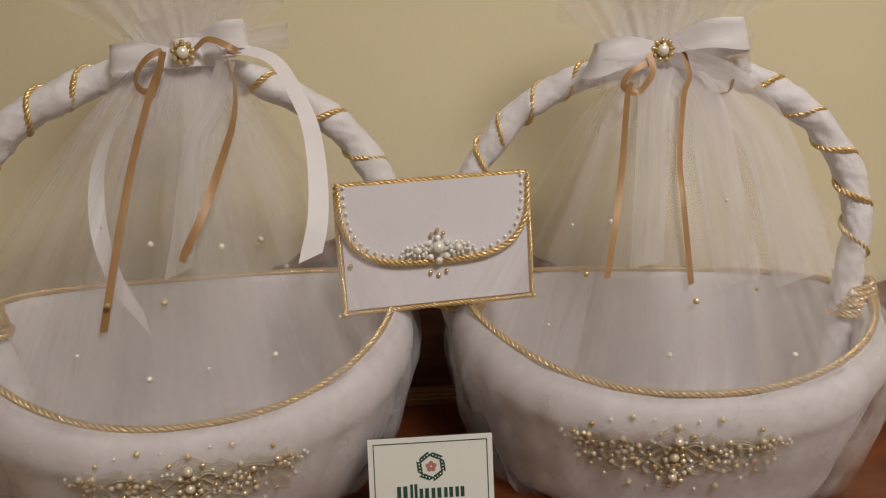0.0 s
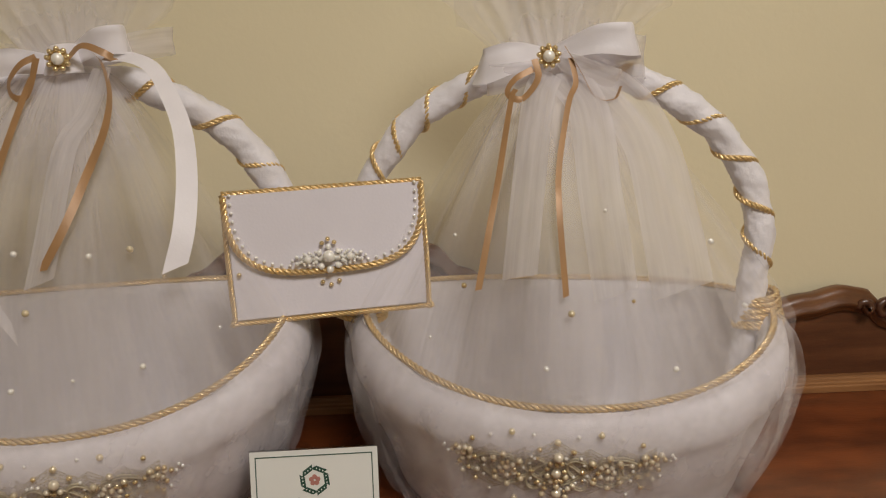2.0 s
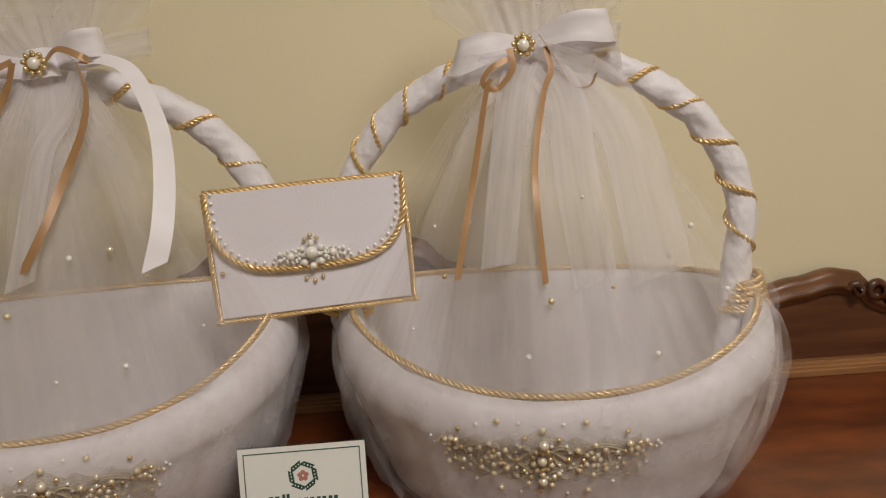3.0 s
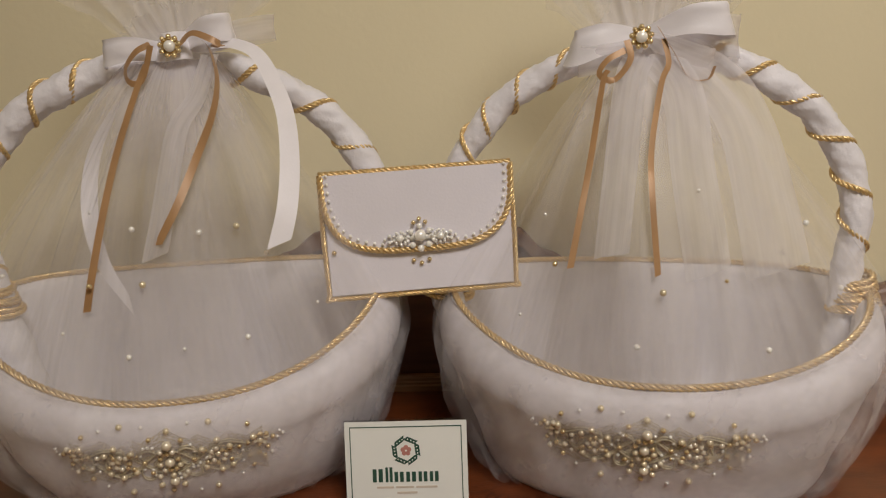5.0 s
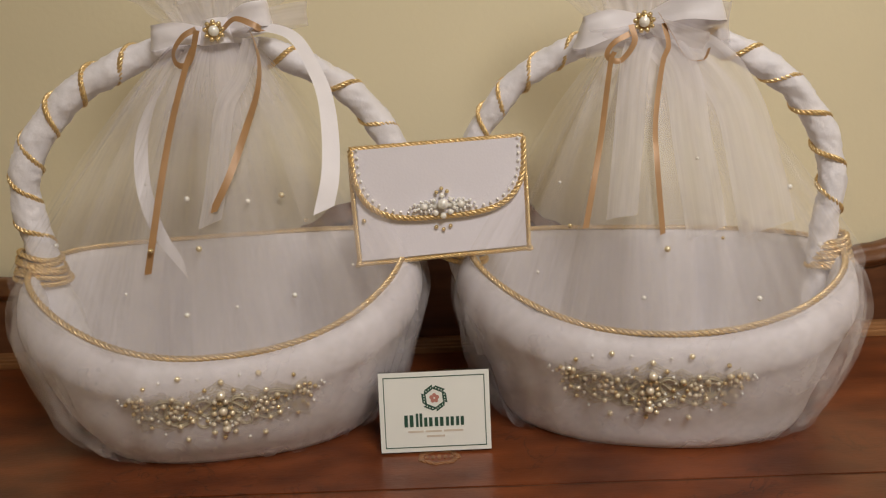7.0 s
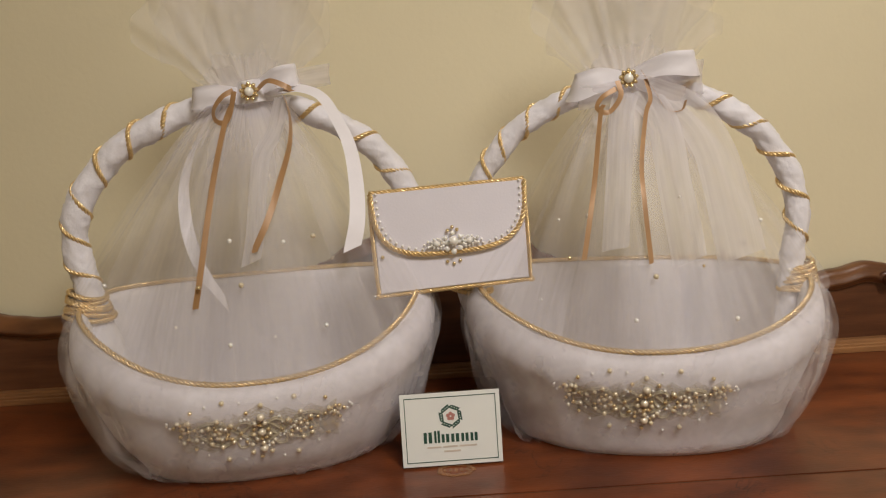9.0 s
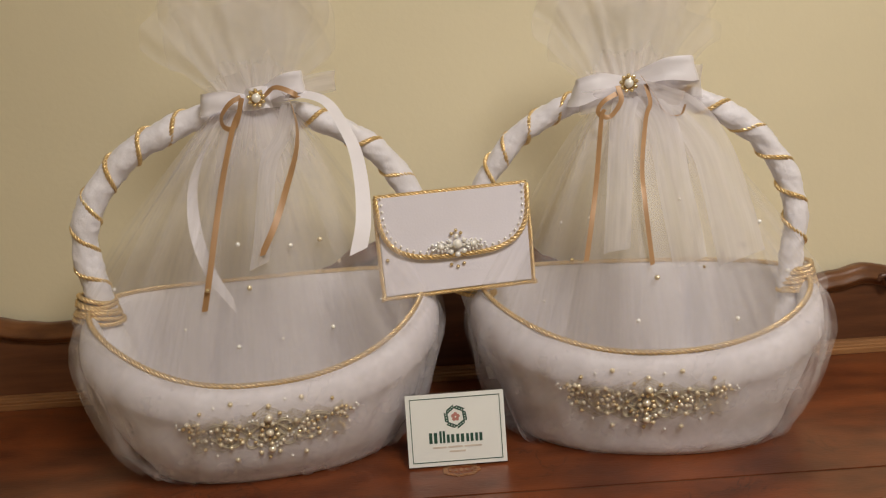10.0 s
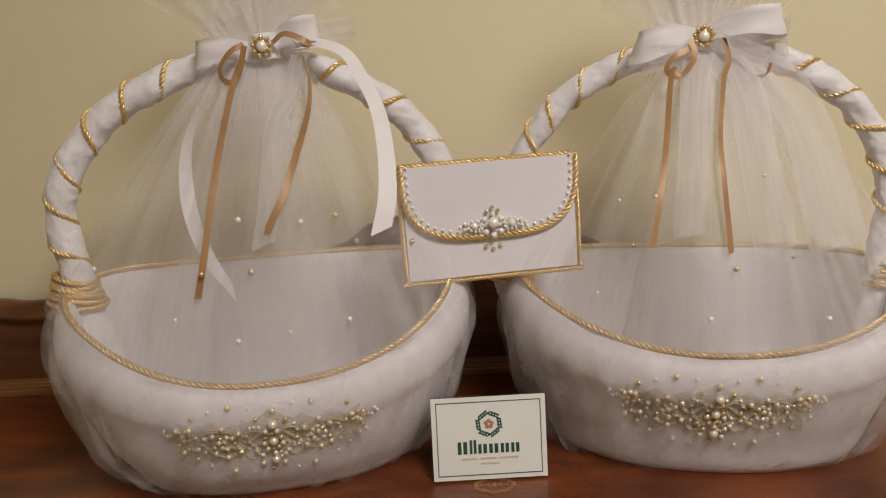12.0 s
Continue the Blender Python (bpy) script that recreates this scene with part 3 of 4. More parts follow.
        todo += [("champ", sx * 0.078, 0.011), ("gold", sx * 0.083, 0.002), ("gold", sx * 0.075, -0.002), ("mid", sx * 0.080, -0.006), ("small", sx * 0.086, -0.004), ("gold", sx * 0.089, 0.012), ("small", sx * 0.095, 0.015), ("small", sx * 0.093, 0.010), ("small", sx * 0.097, 0.012)]
        todo += [("champ", sx * 0.037, 0.033), ("gold", sx * 0.069, 0.026), ("small", sx * 0.019, 0.032), ("small", sx * 0.054, 0.031), ("gold", sx * 0.070, -0.013), ("small", sx * 0.058, -0.021), ("champ", sx * 0.037, -0.028), ("small", sx * 0.020, -0.031)]
    for _ in range(26):
        u = rnd.gauss(0, 0.040)
        if abs(u) < 0.085:
            todo.append((rnd.choice(("small", "small", "tiny")), u, rnd.uniform(-1, 1) * (0.021 - 0.012 * min(1, abs(u) / 0.03)) + 0.004 * abs(u) / 0.08))
    for kind, u, w in todo:
        u, w = u + rnd.uniform(-0.0009, 0.0009), w + rnd.uniform(-0.0009, 0.0009)
        if kind == "mid":
            kind = rnd.choice(("cream", "cream", "gold"))
        if kind == "big":
            bead("cream_big", on(u, w, 0.0030), base)
        else:
            bead(kind, on(u, w, BEAD_R[kind] * 0.6 + 0.0006), base)


def veil(thing, shell, gather, seed, span, hang):
    """Tulle tied at the bow: falls over the front, covers the body outside, and stands up in a puff."""
    gx, gy, gz = gather
    cols = 150
    T = 46
    for layer, (lo, hi, inset) in enumerate(((span[0], span[1], 0.0), (span[0] + 14, span[1] - 14, 0.010), (span[0] + 30, span[1] - 24, 0.020), (246, 310, 0.004))):
        rows = []
        for i in range(T + 1):
            t = i / T
            row = []
            for j in range(cols + 1):
                th = radians(lo + (hi - lo) * j / cols)
                side = abs(math.cos(th))
                r = shell.ring(th, 1.01 - inset * 2.5)
                zr = shell.rim(th) + 0.006
                k = t ** (0.80 + 0.22 * side)
                ph = seed * (1 + layer) + layer * 1.9
                fold = (math.sin(th * 11 + ph) + 0.5 * math.sin(th * 19 + 2 * ph + 2 * t) + 1.2 * noise.noise(Vector((th * 5, t * 1.5, ph)))) * 0.005 * math.sin(math.pi * min(1, t * 1.02)) ** 0.5
                start = Vector((gx + 0.042 * math.cos(th), gy - 0.012 * abs(math.sin(th)) + inset * 0.3, gz))
                p = start.lerp(Vector((r.x, r.y, 0)), k)
                p.y += (-0.09 * (1 - side ** 2) * t * (1 - t)) + fold * (1 - 0.5 * side)
                p.x += fold * 0.9 + 0.012 * math.cos(th) * t * (1 - t)
                p.z = gz + (zr - gz) * (t ** 1.08)
                row.append(p)
            rows.append(row)
        part("tulle_veil", grid(rows, uv=True), TULLE, thing, "sheer white tulle falling from the bow over the front")
    # two loose layers over the outside of the body
    for layer in range(2):
        rows = []
        for i in range(29):
            t = i / 28
            row = []
            for j in range(2 * cols + 1):
                th = radians(168 + 204 * j / (2 * cols))
                h = 1 - t * 0.99
                flank = abs(math.cos(th)) ** 1.5
                fold = math.sin(th * (17 + 5 * layer) + seed + 4 * layer + 1.5 * t) + 0.7 * math.sin(th * 31 + 1.7 * seed + 2.5 * t) + 1.6 * noise.noise(Vector((th * 7, t * 2.5, seed + 3 * layer)))
                ease = math.sin(math.pi * min(1, t ** 0.8))
                free = 1.0 if hang > 0 or math.cos(th) < 0 else 0.45
                loose = flank * free * (1 - 0.35 * layer) * ((1 - shell.outer(h)) * shell.a * 0.72 * h ** 0.4 * min(1, t * 5) + 0.003 * ease)
                p = shell.at(th, max(0.012, h), 0.0045 - 0.0020 * layer + (0.0010 + 0.0034 * flank) * fold * min(1, t * 3) + loose)
                if t > 0.88:
                    p.z = max(0.0012, p.z + (0.003 + 0.012 * noise.noise(Vector((th * 10, layer, seed)))) * (t - 0.88) * 8)
                row.append(p)
            rows.append(row)
        part("tulle_skirt", grid(rows, uv=True), TULLE_SKIRT, thing, "sheer white tulle over the body")
    # gathered tulle standing up behind the bow
    for layer in range(5):
        rows = []
        tall = (0.165, 0.145, 0.155, 0.125, 0.110)[layer]
        for i in range(26):
            t = i / 25
            row = []
            for j in range(91):
                s = j / 90 * 2 - 1
                a = s * radians((46, 56, 37, 62, 28)[layer]) + 0.12 * noise.noise(Vector((s * 2, t * 2, layer + seed)))
                wave = math.sin(s * (17 + 4 * layer) + seed + layer * 2) + 0.6 * math.sin(s * 31 + seed * 2 + 3 * t)
                R = 0.012 + t * (tall * (1 - 0.22 * s ** 4) + 0.022 * noise.noise(Vector((s * 2.2, layer, seed))))
                row.append(Vector((gx + (0.025 * s * (1 - t) + math.sin(a) * R), gy + 0.03 + 0.012 * (layer - 2) * t + wave * 0.007 * t ** 0.8 + 0.020 * t * noise.noise(Vector((s * 3, t * 3, seed + layer))),
                                   gz + 0.004 + math.cos(a) * R * (0.95 + 0.05 * math.sin(s * 9)))))
            rows.append(row)
        part("tulle_puff", grid(rows, uv=True), TULLE_PUFF, thing, "gathered tulle standing up behind the bow")


def brooch(thing, place, name="brooch"):
    x, y, z = place
    bm = bmesh.new()
    bmesh.ops.create_cone(bm, cap_ends=True, segments=24, radius1=0.0085, radius2=0.0075, depth=0.002, matrix=Matrix.Translation((x, y + 0.003, z)) @ pose(0, 0, 0, 90, 0, 0))
    b = part(name, bm, GOLDBEAD, thing, "round brooch with one pearl ringed by gold beads")
    bead("big", Vector((x, y, z)), b).scale = (1.2, 1.0, 1.2)
    for k in range(9):
        a = 2 * math.pi * k / 9 + 0.2
        bead("gold", Vector((x + 0.0082 * math.cos(a), y + 0.001, z + 0.0082 * math.sin(a))), b)


def loop_band(x0, z0, x1, z1, y, depth, lean=0.0):
    """Middle line of a bow loop seen from the side it faces: out to x1, round, and back."""
    mx, mz = (x0 + x1) / 2, (z0 + z1) / 2
    return [(x0, y, z0), (mx, y - depth, mz + lean), (x1 - (x1 - x0) * 0.1, y - depth * 0.9, z1), (x1, y, z1), (x1 - (x1 - x0) * 0.1, y + depth * 0.9, z1 - lean), (mx, y + depth, mz - lean), (x0, y + 0.004, z0)]


def veil_beads(thing, spots):
    for kind, x, y, z in spots:
        bead(kind, Vector((x, y, z)), thing)


LEFT = pose(-0.236, 0.675, 0, 0, 0, 9.3)
RIGHT = pose(0.214, 0.678, 0, 0, 0, -10.0)
shell_l = Shell(0.206, 0.149, 0.120, 0.186, 0.174, 0.86, 0.705)
shell_r = Shell(0.204, 0.150, 0.125, 0.173, 0.162, 0.90, 0.765)

# basket whose bow carries a white satin tail
basket_l = make_basket(LEFT, shell_l, (0.190, 0.172, 0.25, 0.150, 0.0, 0.0143), 1.0, (0.165, 0.215, 0.26, 0.311, 0.364, 0.414, 0.599, 0.676, 0.741, 0.80), -1)
tagged(basket_l, "white cloth-covered oval basket with gold cord, tan ribbons and pearls", "basket", "wedding flower baskets")
applique(basket_l, shell_l, 0.000, 0.071, 5)
veil(basket_l, shell_l, (0.012, -0.012, 0.402), 1.3, (184, 337), -1)
bow = part("bow", ribbon(loop_band(0.010, 0.409, -0.043, 0.409, -0.026, 0.016, 0.003), 0.023, (0, -0.25, 1), (82, 84), pinch=0.62, crumple=0.0011, seed=2.0), RIBBON, basket_l, "white satin bow")
part("loop", ribbon(loop_band(0.026, 0.416, 0.070, 0.428, -0.028, 0.014, 0.004), 0.024, (0, -0.25, 1), (104, 96), pinch=0.6, crumple=0.0011, seed=2.0), RIBBON, bow)
part("knot", ribbon([(0.004, -0.030, 0.412), (0.010, -0.040, 0.412), (0.018, -0.042, 0.413), (0.026, -0.040, 0.414), (0.032, -0.030, 0.414)], 0.024, (0, -1, 0.1)), RIBBON, bow)
part("tip", ribbon([(0.012, -0.026, 0.410), (0.000, -0.030, 0.424), (-0.006, -0.034, 0.440)], 0.022, (0, -1, 0.1), (0, 35)), ORGANZA, bow)
part("loop", ribbon(loop_band(0.04, 0.418, 0.105, 0.428, -0.012, 0.008, 0.002), 0.022, (0, -0.25, 1), (90, 90), pinch=0.4, crumple=0.0011, seed=2.0), ORGANZA, bow, "sheer loop")
part("tail", ribbon([(0.050, -0.030, 0.414), (0.074, -0.046, 0.413), (0.094, -0.060, 0.402), (0.108, -0.077, 0.375), (0.116, -0.097, 0.350), (0.118, -0.119, 0.317), (0.115, -0.140, 0.283), (0.107, -0.150, 0.254)], 0.0165, (0.1, -1, 0.3), (40, 5), cut=0.006), RIBBON, bow, "hanging white satin tail")
part("tail", ribbon([(-0.040, 0.012, 0.372), (-0.052, -0.010, 0.350), (-0.060, -0.042, 0.318), (-0.057, -0.078, 0.277), (-0.044, -0.102, 0.237), (-0.022, -0.114, 0.202)], 0.0135, (0, -1, 0.2), (88, -20), cut=0.009, pinch=0.55), RIBBON, bow, "hanging white satin tail")
part("tail", ribbon([(0.052, -0.050, 0.405), (0.041, -0.068, 0.371), (0.026, -0.084, 0.347), (0.019, -0.109, 0.309), (0.014, -0.130, 0.273), (0.008, -0.139, 0.247)], 0.018, (0, -1, 0.2), (-30, 20), cut=0.006, crumple=0.003, seed=5), ORGANZA, bow, "hanging sheer tail")
tan = part("tan_ribbon", ribbon([(0.002, -0.048, 0.415), (-0.010, -0.050, 0.409), (-0.020, -0.050, 0.396), (-0.019, -0.052, 0.385), (-0.011, -0.054, 0.382), (-0.004, -0.055, 0.389), (0.003, -0.051, 0.414)], 0.0056, (-0.7, -0.6, 0.2), (30, -40)), TAN, basket_l, "tan satin ribbon tied in a small bow")
part("tail", ribbon([(-0.002, -0.053, 0.398), (-0.010, -0.058, 0.380), (-0.022, -0.092, 0.333), (-0.032, -0.118, 0.286), (-0.043, -0.136, 0.234), (-0.050, -0.138, 0.206)], 0.0057, (0, -1, 0.3), (-15, 8), cut=0.001), TAN, tan)
part("loop", ribbon([(0.026, -0.046, 0.414), (0.039, -0.052, 0.423), (0.057, -0.057, 0.416), (0.063, -0.053, 0.411), (0.054, -0.048, 0.413)], 0.0062, (0, -0.8, 0.6), (10, -20)), TAN, tan)
part("tail", ribbon([(0.045, -0.048, 0.418), (0.053, -0.054, 0.408), (0.058, -0.064, 0.384), (0.055, -0.085, 0.356), (0.042, -0.108, 0.321), (0.028, -0.127, 0.288), (0.011, -0.138, 0.257)], 0.0064, (0, -1, 0.3), (84, -14), cut=0.002), TAN, tan)
brooch(basket_l, (0.018, -0.048, 0.413))
veil_beads(basket_l, [("gold", -0.044, -0.142, 0.228), ("gold", 0.089, -0.090, 0.235), ("champ", -0.004, -0.140, 0.226), ("mid", 0.040, -0.120, 0.262), ("mid", -0.012, -0.122, 0.268), ("small", -0.05, -0.10, 0.28), ("mid", 0.075, -0.146, 0.178), ("mid", -0.02, -0.146, 0.168), ("small", 0.024, -0.147, 0.172),
                      ("small", -0.07, -0.140, 0.190), ("mid", -0.158, -0.03, 0.215), ("small", 0.13, -0.10, 0.19), ("champ", 0.07, -0.118, 0.265)])

# basket whose bow has wide sheer loops
basket_r = make_basket(RIGHT, shell_r, (0.1855, 0.178, 0.235, 0.160, -0.0095, 0.0128), 4.0, (0.17, 0.225, 0.280, 0.318, 0.365, 0.415, 0.573, 0.621, 0.676, 0.73, 0.786, 0.836), -1)
tagged(basket_r, "white cloth-covered oval basket with gold cord and a wide sheer bow", "basket", "wedding flower baskets")
applique(basket_r, shell_r, -0.007, 0.073, 8)
veil(basket_r, shell_r, (-0.008, -0.016, 0.388), 4.4, (204, 356), 1)
bow = part("bow", ribbon(loop_band(-0.010, 0.403, -0.074, 0.397, -0.034, 0.018, 0.004), 0.030, (0, -0.25, 1), (68, 75), pinch=0.4, crumple=0.0011, seed=2.0), RIBBON, basket_r, "white satin bow with sheer loops")
part("loop", ribbon(loop_band(-0.008, 0.407, 0.060, 0.416, -0.030, 0.016, 0.005), 0.028, (0, -0.25, 1), (112, 105), pinch=0.4, crumple=0.0011, seed=2.0), RIBBON, bow)
part("loop", ribbon(loop_band(-0.012, 0.398, -0.066, 0.386, -0.042, 0.010, -0.003), 0.026, (0, -0.25, 1), (90, 90), pinch=0.4, crumple=0.0011, seed=2.0), ORGANZA, bow, "sheer loop")
part("loop", ribbon(loop_band(-0.004, 0.402, 0.046, 0.378, -0.040, 0.010, -0.003), 0.030, (0, -0.25, 1), (100, 80), pinch=0.4, crumple=0.0011, seed=2.0), ORGANZA, bow, "sheer loop")
part("loop", ribbon(loop_band(0.02, 0.405, 0.068, 0.402, -0.018, 0.010, 0.003), 0.036, (0, -0.25, 1), (90, 90), pinch=0.4, crumple=0.0011, seed=2.0), ORGANZA, bow, "sheer loop")
for pts, w, tw in (([(-0.014, -0.045, 0.390), (-0.022, -0.072, 0.367), (-0.029, -0.118, 0.303), (-0.035, -0.150, 0.239)], 0.026, (0, 8)), ([(-0.002, -0.042, 0.390), (0.019, -0.070, 0.360), (0.027, -0.113, 0.295), (0.038, -0.138, 0.222)], 0.034, (10, -5)),
                   ([(0.010, -0.034, 0.392), (0.048, -0.061, 0.365), (0.068, -0.085, 0.329), (0.080, -0.119, 0.272), (0.088, -0.135, 0.225)], 0.046, (20, 0))):
    part("tail", ribbon(pts, w, (0, -1, 0.3), tw, cut=0.004, crumple=0.005, seed=w * 90), ORGANZA, bow, "hanging sheer tail")
tan = part("tan_ribbon", ribbon([(-0.025, -0.057, 0.402), (-0.022, -0.063, 0.386), (-0.035, -0.072, 0.370), (-0.047, -0.070, 0.375), (-0.041, -0.064, 0.386), (-0.026, -0.058, 0.394)], 0.0054, (-0.5, -0.7, 0.3), (40, -30)), TAN, basket_r, "tan satin ribbon tied in a small bow")
part("tail", ribbon([(-0.040, -0.070, 0.378), (-0.044, -0.076, 0.368), (-0.052, -0.119, 0.312), (-0.058, -0.142, 0.276), (-0.066, -0.158, 0.231)], 0.0050, (0, -1, 0.3), (-25, 10), cut=0.001), TAN, tan)
part("tail", ribbon([(0.005, -0.050, 0.402), (0.009, -0.058, 0.382), (0.003, -0.070, 0.366), (-0.005, -0.105, 0.319), (-0.005, -0.128, 0.285), (0.000, -0.146, 0.223)], 0.0048, (0, -1, 0.3), (20, 10), cut=0.001), TAN, tan)
part("loop", ribbon([(0.000, -0.050, 0.412), (0.013, -0.054, 0.391), (0.025, -0.062, 0.370), (0.040, -0.062, 0.368), (0.046, -0.054, 0.378)], 0.0030, (0.3, -1, 0.3), (50, 60)), TAN, tan)
brooch(basket_r, (-0.013, -0.056, 0.404))
veil_beads(basket_r, [("gold", -0.080, -0.130, 0.227), ("champ", 0.004, -0.148, 0.210), ("tiny", 0.051, -0.140, 0.218), ("mid", -0.015, -0.148, 0.165), ("mid", 0.085, -0.135, 0.162), ("small", 0.03, -0.12, 0.285), ("champ", 0.075, -0.110, 0.225), ("mid", -0.06, -0.118, 0.268), ("small", -0.09, -0.10, 0.262),
                      ("small", 0.09, -0.09, 0.27), ("champ", 0.10, -0.09, 0.23), ("mid", 0.15, -0.07, 0.195), ("small", -0.11, -0.12, 0.18), ("mid", 0.12, -0.07, 0.25)])


# ---------------------------------------------------------------- envelope box
W, H, D = 0.178, 0.116, 0.012
env = tagged(empty("envelope_box", pose(-0.005, 0.668, 0.2368, -4, -1.5, 7)), "white cloth envelope with pearl-edged flap resting between the baskets", "envelope box")
part("body", box(bmesh.new(), -W / 2, W / 2, -D / 2, D / 2, -H / 2, H / 2, 0.0025), BOARD, env, smooth=False)


def flap_edge(n, inset=0.0):
    """The flap's outline from one top corner down, along the bowed lower edge, and up."""
    hw, drop = W / 2 - 0.001 - inset, 0.074 - inset
    out = []
    for i in range(n + 1):
        a = math.pi * (1 - i / n)
        out.append(Vector((math.copysign(abs(math.cos(a)) ** 0.606, math.cos(a)) * hw, 0, H / 2 - drop * abs(math.sin(a)) ** 0.606)))
    return out


edge = resample(flap_edge(160), 0.002)
bm = bmesh.new()
front = [bm.verts.new((p.x, -D / 2 - 0.0045, p.z)) for p in edge]
back = [bm.verts.new((p.x, -D / 2 - 0.0005, p.z)) for p in edge]
bm.faces.new(front)
for a, b, c, d in zip(front, front[1:], back[1:], back):
    bm.faces.new((a, b, c, d))
bm.faces.new((front[-1], front[0], back[0], back[-1]))
flap = part("flap", bm, BOARD, env, "rounded flap edged with cord and pearls", smooth=False)
y = -D / 2 - 0.004
part("flap_cord", rope([p + Vector((0, y, 0)) for p in edge], 0.0033, 0.0165, 0.0012), CORD, flap, "twisted gold cord")
part("top_cord", rope([Vector((-W / 2, y + 0.004, H / 2 + 0.001)), Vector((W / 2, y + 0.004, H / 2 + 0.001))], 0.0030, 0.0165, 0.0012), CORD, flap, "twisted gold cord")
hem = smooth_path([(-W / 2, 0, H / 2 - 0.005), (-W / 2 - 0.001, 0, 0.0), (-W / 2, 0, -H / 2 + 0.003), (-W / 2 + 0.004, 0, -H / 2 - 0.001), (0, 0, -H / 2 - 0.001), (W / 2 - 0.004, 0, -H / 2 - 0.001), (W / 2, 0, -H / 2 + 0.003), (W / 2 + 0.001, 0, 0), (W / 2, 0, H / 2 - 0.005)])
part("edge_cord", rope([p + Vector((0, -D / 2 + 0.002, 0)) for p in hem], 0.0026, 0.0150, 0.0012), CORD, env, "twisted gold cord")
inner = resample(flap_edge(160, 0.0058), 0.0076)
for p in inner:
    if abs(p.x) > 0.032:
        bead("mid", Vector((p.x, -D / 2 - 0.0062, p.z)), flap).scale = (0.66, 0.66, 0.66)
cz = H / 2 - 0.0625
cluster = part("clasp", box(bmesh.new(), -0.027, 0.027, -D / 2 - 0.0075, -D / 2 - 0.005, cz - 0.0035, cz + 0.003, 0.0012), PEARL, flap, "cluster of pearls at the flap's middle")
spots = [("big", 0, 0.002, 1.35), ("big", -0.019, 0.0, 0.9), ("big", 0.019, 0.0, 0.9), ("big", 0, 0.0105, 0.7), ("big", 0, -0.0105, 0.8), ("mid", -0.0085, 0.0055, 1.1), ("mid", 0.0085, 0.0055, 1.1), ("mid", -0.0075, -0.007, 1.3), ("mid", 0.0075, -0.007, 1.3)]
for sx in (-1, 1):
    spots += [("mid", sx * (0.019 + 0.0062 * math.cos(a)), 0.0058 * math.sin(a), 0.62) for a in np.linspace(0.4, 2 * math.pi + 0.4, 9, endpoint=False)]
    spots += [("mid", sx * (0.0075 + 0.0042 * k), 0.0075 - 0.0012 * k, 0.55) for k in range(5)] + [("mid", sx * (0.010 + 0.0042 * k), -0.0068 + 0.0011 * k, 0.55) for k in range(5)]
    spots += [("mid", sx * 0.0285, 0.003, 0.8), ("mid", sx * 0.029, -0.003, 0.8), ("small", sx * 0.033, 0.0, 1.0), ("mid", sx * 0.012, -0.003, 0.8), ("mid", sx * 0.0115, 0.001, 0.8)]
    spots += [("gold", sx * 0.0055, 0.014, 0.95), ("gold", sx * 0.0075, -0.0225, 0.95)]
spots += [("gold", 0, 0.0175, 0.95), ("gold", 0, -0.0255, 0.95)]
for kind, x, w, s in spots:
    flat = w < -0.016
    b = bead(kind, Vector((x, -D / 2 - (0.0015 if flat else 0.0085) - (0.003 if abs(x) < 0.002 and abs(w) < 0.004 else 0), cz + w)), env if flat else cluster)
    b.scale = (s, s, s)
bead("gold", Vector((-W / 2 + 0.008, -D / 2 - 0.002, -0.014)), env)


# ---------------------------------------------------------------- name card in a clear stand
CW, CH = 0.109, 0.081
card = tagged(empty("card_stand", pose(-0.0185, 0.571, 0.0015, -9.5, 0, 1.0)), "printed white card with green border in a clear acrylic stand", "card stand")
part("stand", box(bmesh.new(), -CW / 2 - 0.0006, CW / 2 + 0.0006, 0.0006, 0.0026, 0.0, CH + 0.001, 0.0006), ACRYLIC, card, "clear acrylic back sheet", smooth=False)
part("foot", box(bmesh.new(), -CW / 2, CW / 2, 0.003, 0.034, 0.0, 0.002, 0.0006, pose(0, 0, 0, 9.5, 0, 0)), ACRYLIC, card, "clear acrylic foot", smooth=False)
paper = part("card", box(bmesh.new(), -CW / 2, CW / 2, -0.0004, 0.0002, 0.001, CH), PAPER, card, "off-white printed card", smooth=False)


def ink(bm, x0, x1, z0, z1):
    return box(bm, x0, x1, -0.0008, -0.0004, z0, z1)


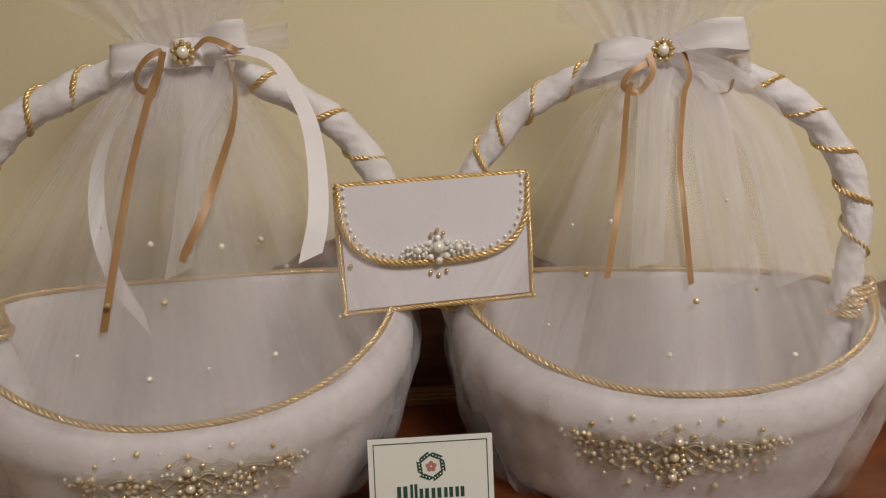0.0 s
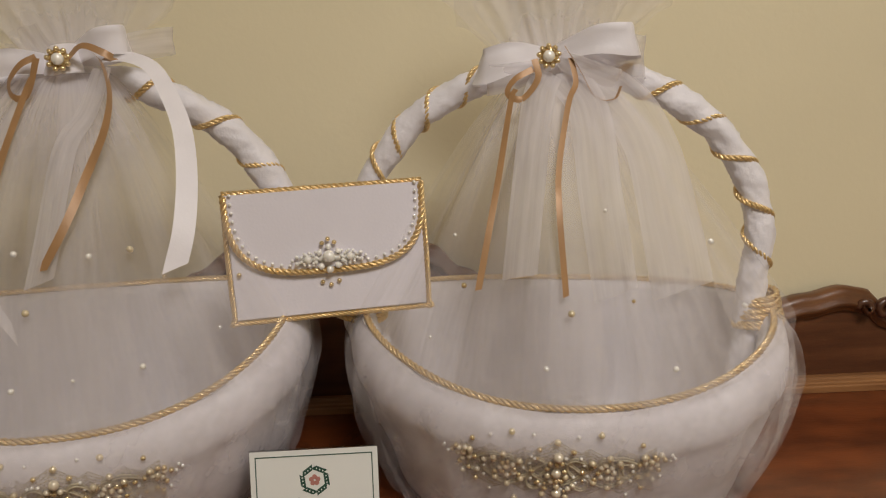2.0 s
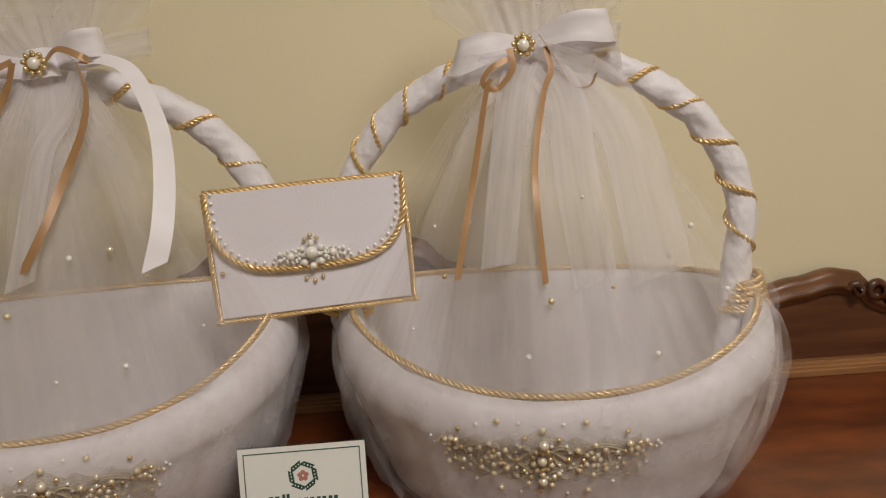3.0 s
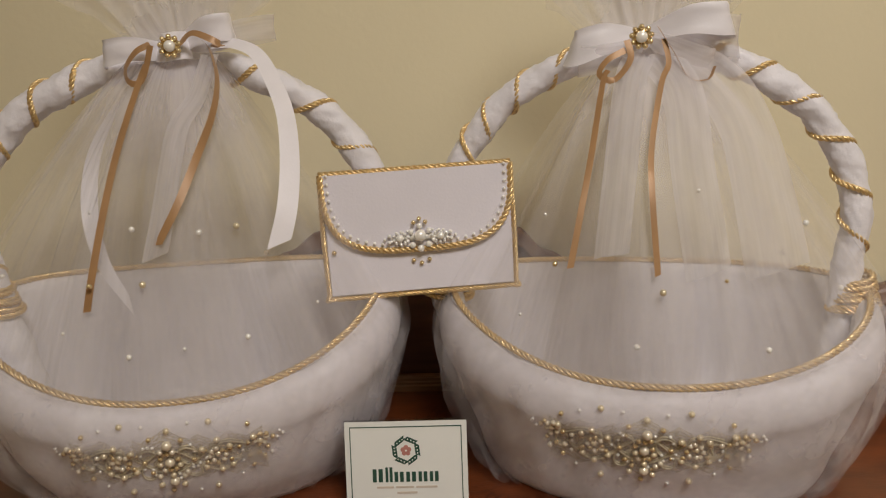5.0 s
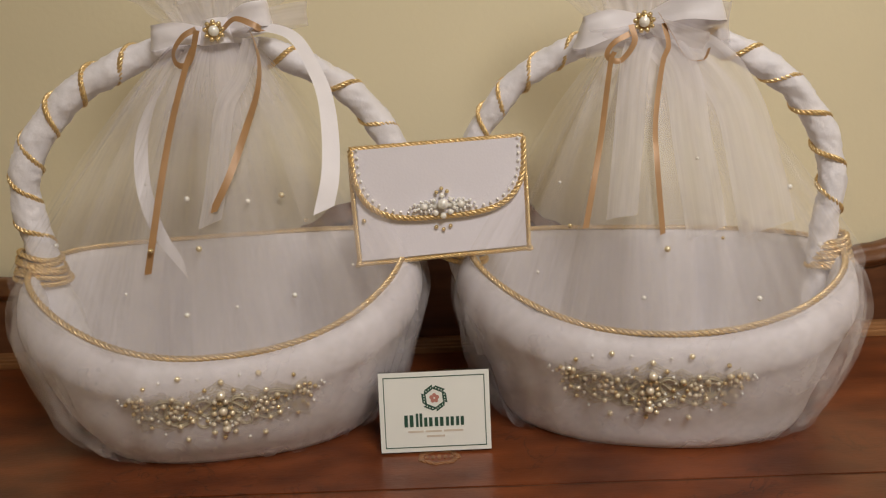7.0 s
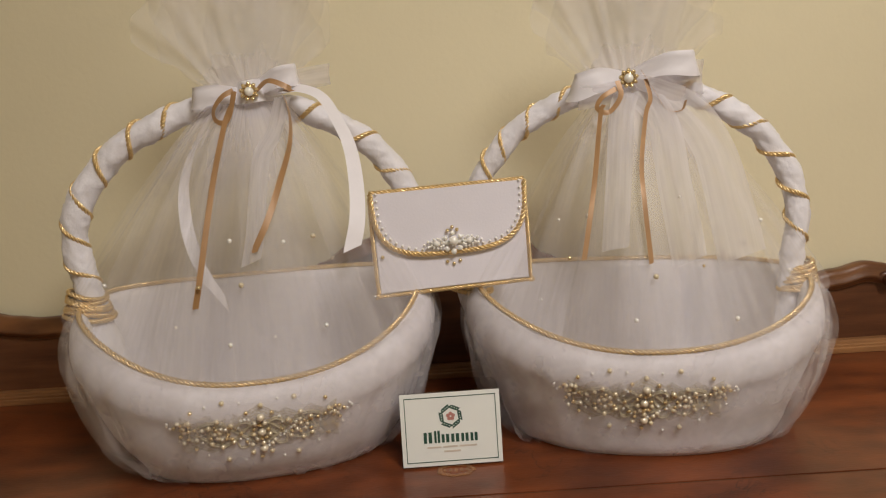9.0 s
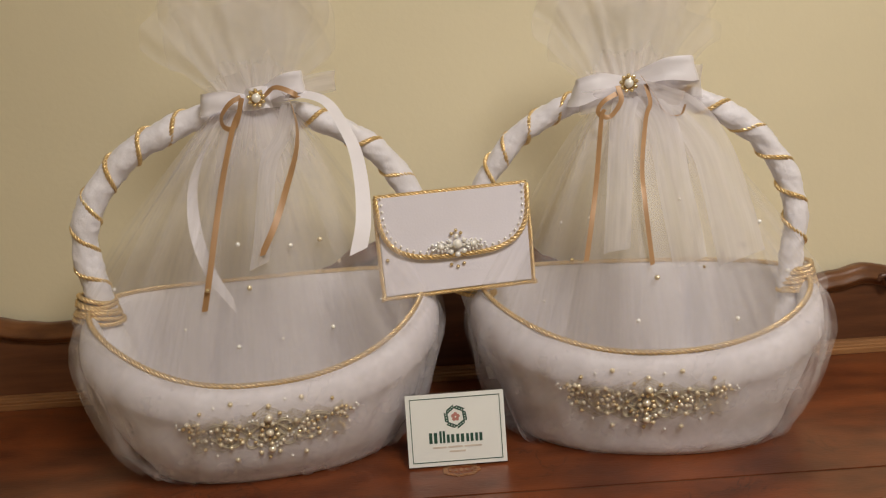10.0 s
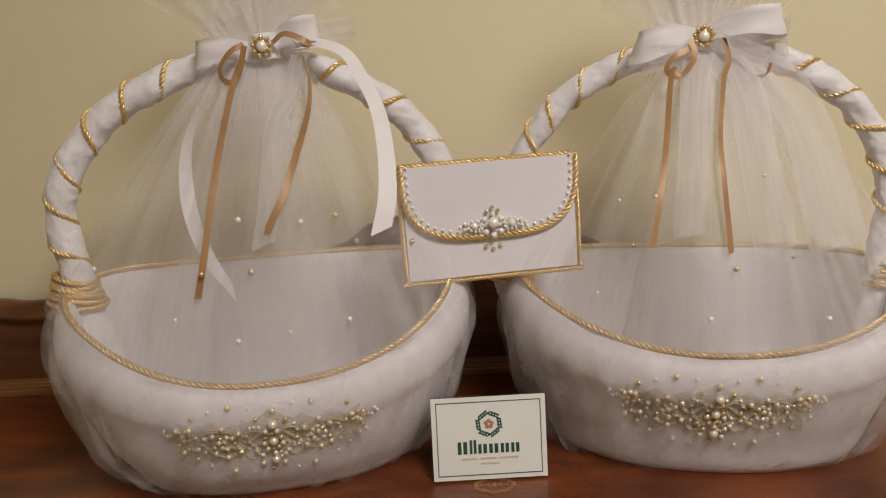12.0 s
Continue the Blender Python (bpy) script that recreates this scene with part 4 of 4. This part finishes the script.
bm = bmesh.new()
i0 = 0.0045
for a in ((-CW / 2 + i0, CW / 2 - i0, 0.0052, 0.0060), (-CW / 2 + i0, CW / 2 - i0, CH - i0 - 0.0008, CH - i0), (-CW / 2 + i0, -CW / 2 + i0 + 0.0008, 0.0060, CH - i0 - 0.0008), (CW / 2 - i0 - 0.0008, CW / 2 - i0, 0.0060, CH - i0 - 0.0008)):
    ink(bm, *a)
part("border", bm, GREEN, paper, "fine green border line", smooth=False)
# six-sided emblem of slanting blocks, each with pale marks, round a pink flower
for k in range(6):
    place = Matrix.Translation((0.0, 0, 0.0545)) @ pose(0, 0, 0, 0, k * 60 + 24, 0)
    bm = bmesh.new()
    face = [bm.verts.new(place @ Vector((x, -0.0006, z))) for x, z in ((-0.0068, 0.0080), (-0.0034, 0.0122), (0.0066, 0.0122), (0.0038, 0.0080))]
    bm.faces.new(face)
    block = part("emblem_block", bm, GREEN, paper, "green emblem block", smooth=False)
    for x in (-0.0024, 0.0006, 0.0034):
        bm = bmesh.new()
        bmesh.ops.create_cone(bm, cap_ends=True, segments=10, radius1=0.0006, radius2=0.0006, depth=0.0003, matrix=place @ Matrix.Translation((x, -0.0008, 0.0101)) @ pose(0, 0, 0, 90, 0, 0))
        part("emblem_mark", bm, PAPER, block, "pale mark", smooth=False)
for k in range(5):
    bm = bmesh.new()
    a = 2 * math.pi * k / 5
    bmesh.ops.create_cone(bm, cap_ends=True, segments=14, radius1=0.0021, radius2=0.0021, depth=0.0003, matrix=Matrix.Translation((0.0029 * math.sin(a), -0.0006, 0.0545 + 0.0029 * math.cos(a))) @ pose(0, 0, 0, 90, 0, 0))
    part("emblem_petal", bm, PINK, paper, "pink emblem petal", smooth=False)
x = -0.0305
for w, h in ((0.0115, 0.0125), (0.0080, 0.0140), (0.0105, 0.0095), (0.0110, 0.0095), (0.0100, 0.0095), (0.0100, 0.0095)):
    for x0, x1 in ((0.0, 0.30), (0.46, 0.78)):
        part("name_bar", ink(bmesh.new(), x + x0 * w, x + x1 * w, 0.0262, 0.0262 + h * 0.95), GREEN, paper, "green bar of print", smooth=False)
    x += w
for x0, x1, z in ((-0.027, -0.012, 0.0205), (-0.010, 0.006, 0.0205), (0.008, 0.027, 0.0205), (-0.009, 0.009, 0.0155)):
    part("text_bar", ink(bmesh.new(), x0, x1, z, z + 0.0018), PALE, paper, "pale line of print", smooth=False)
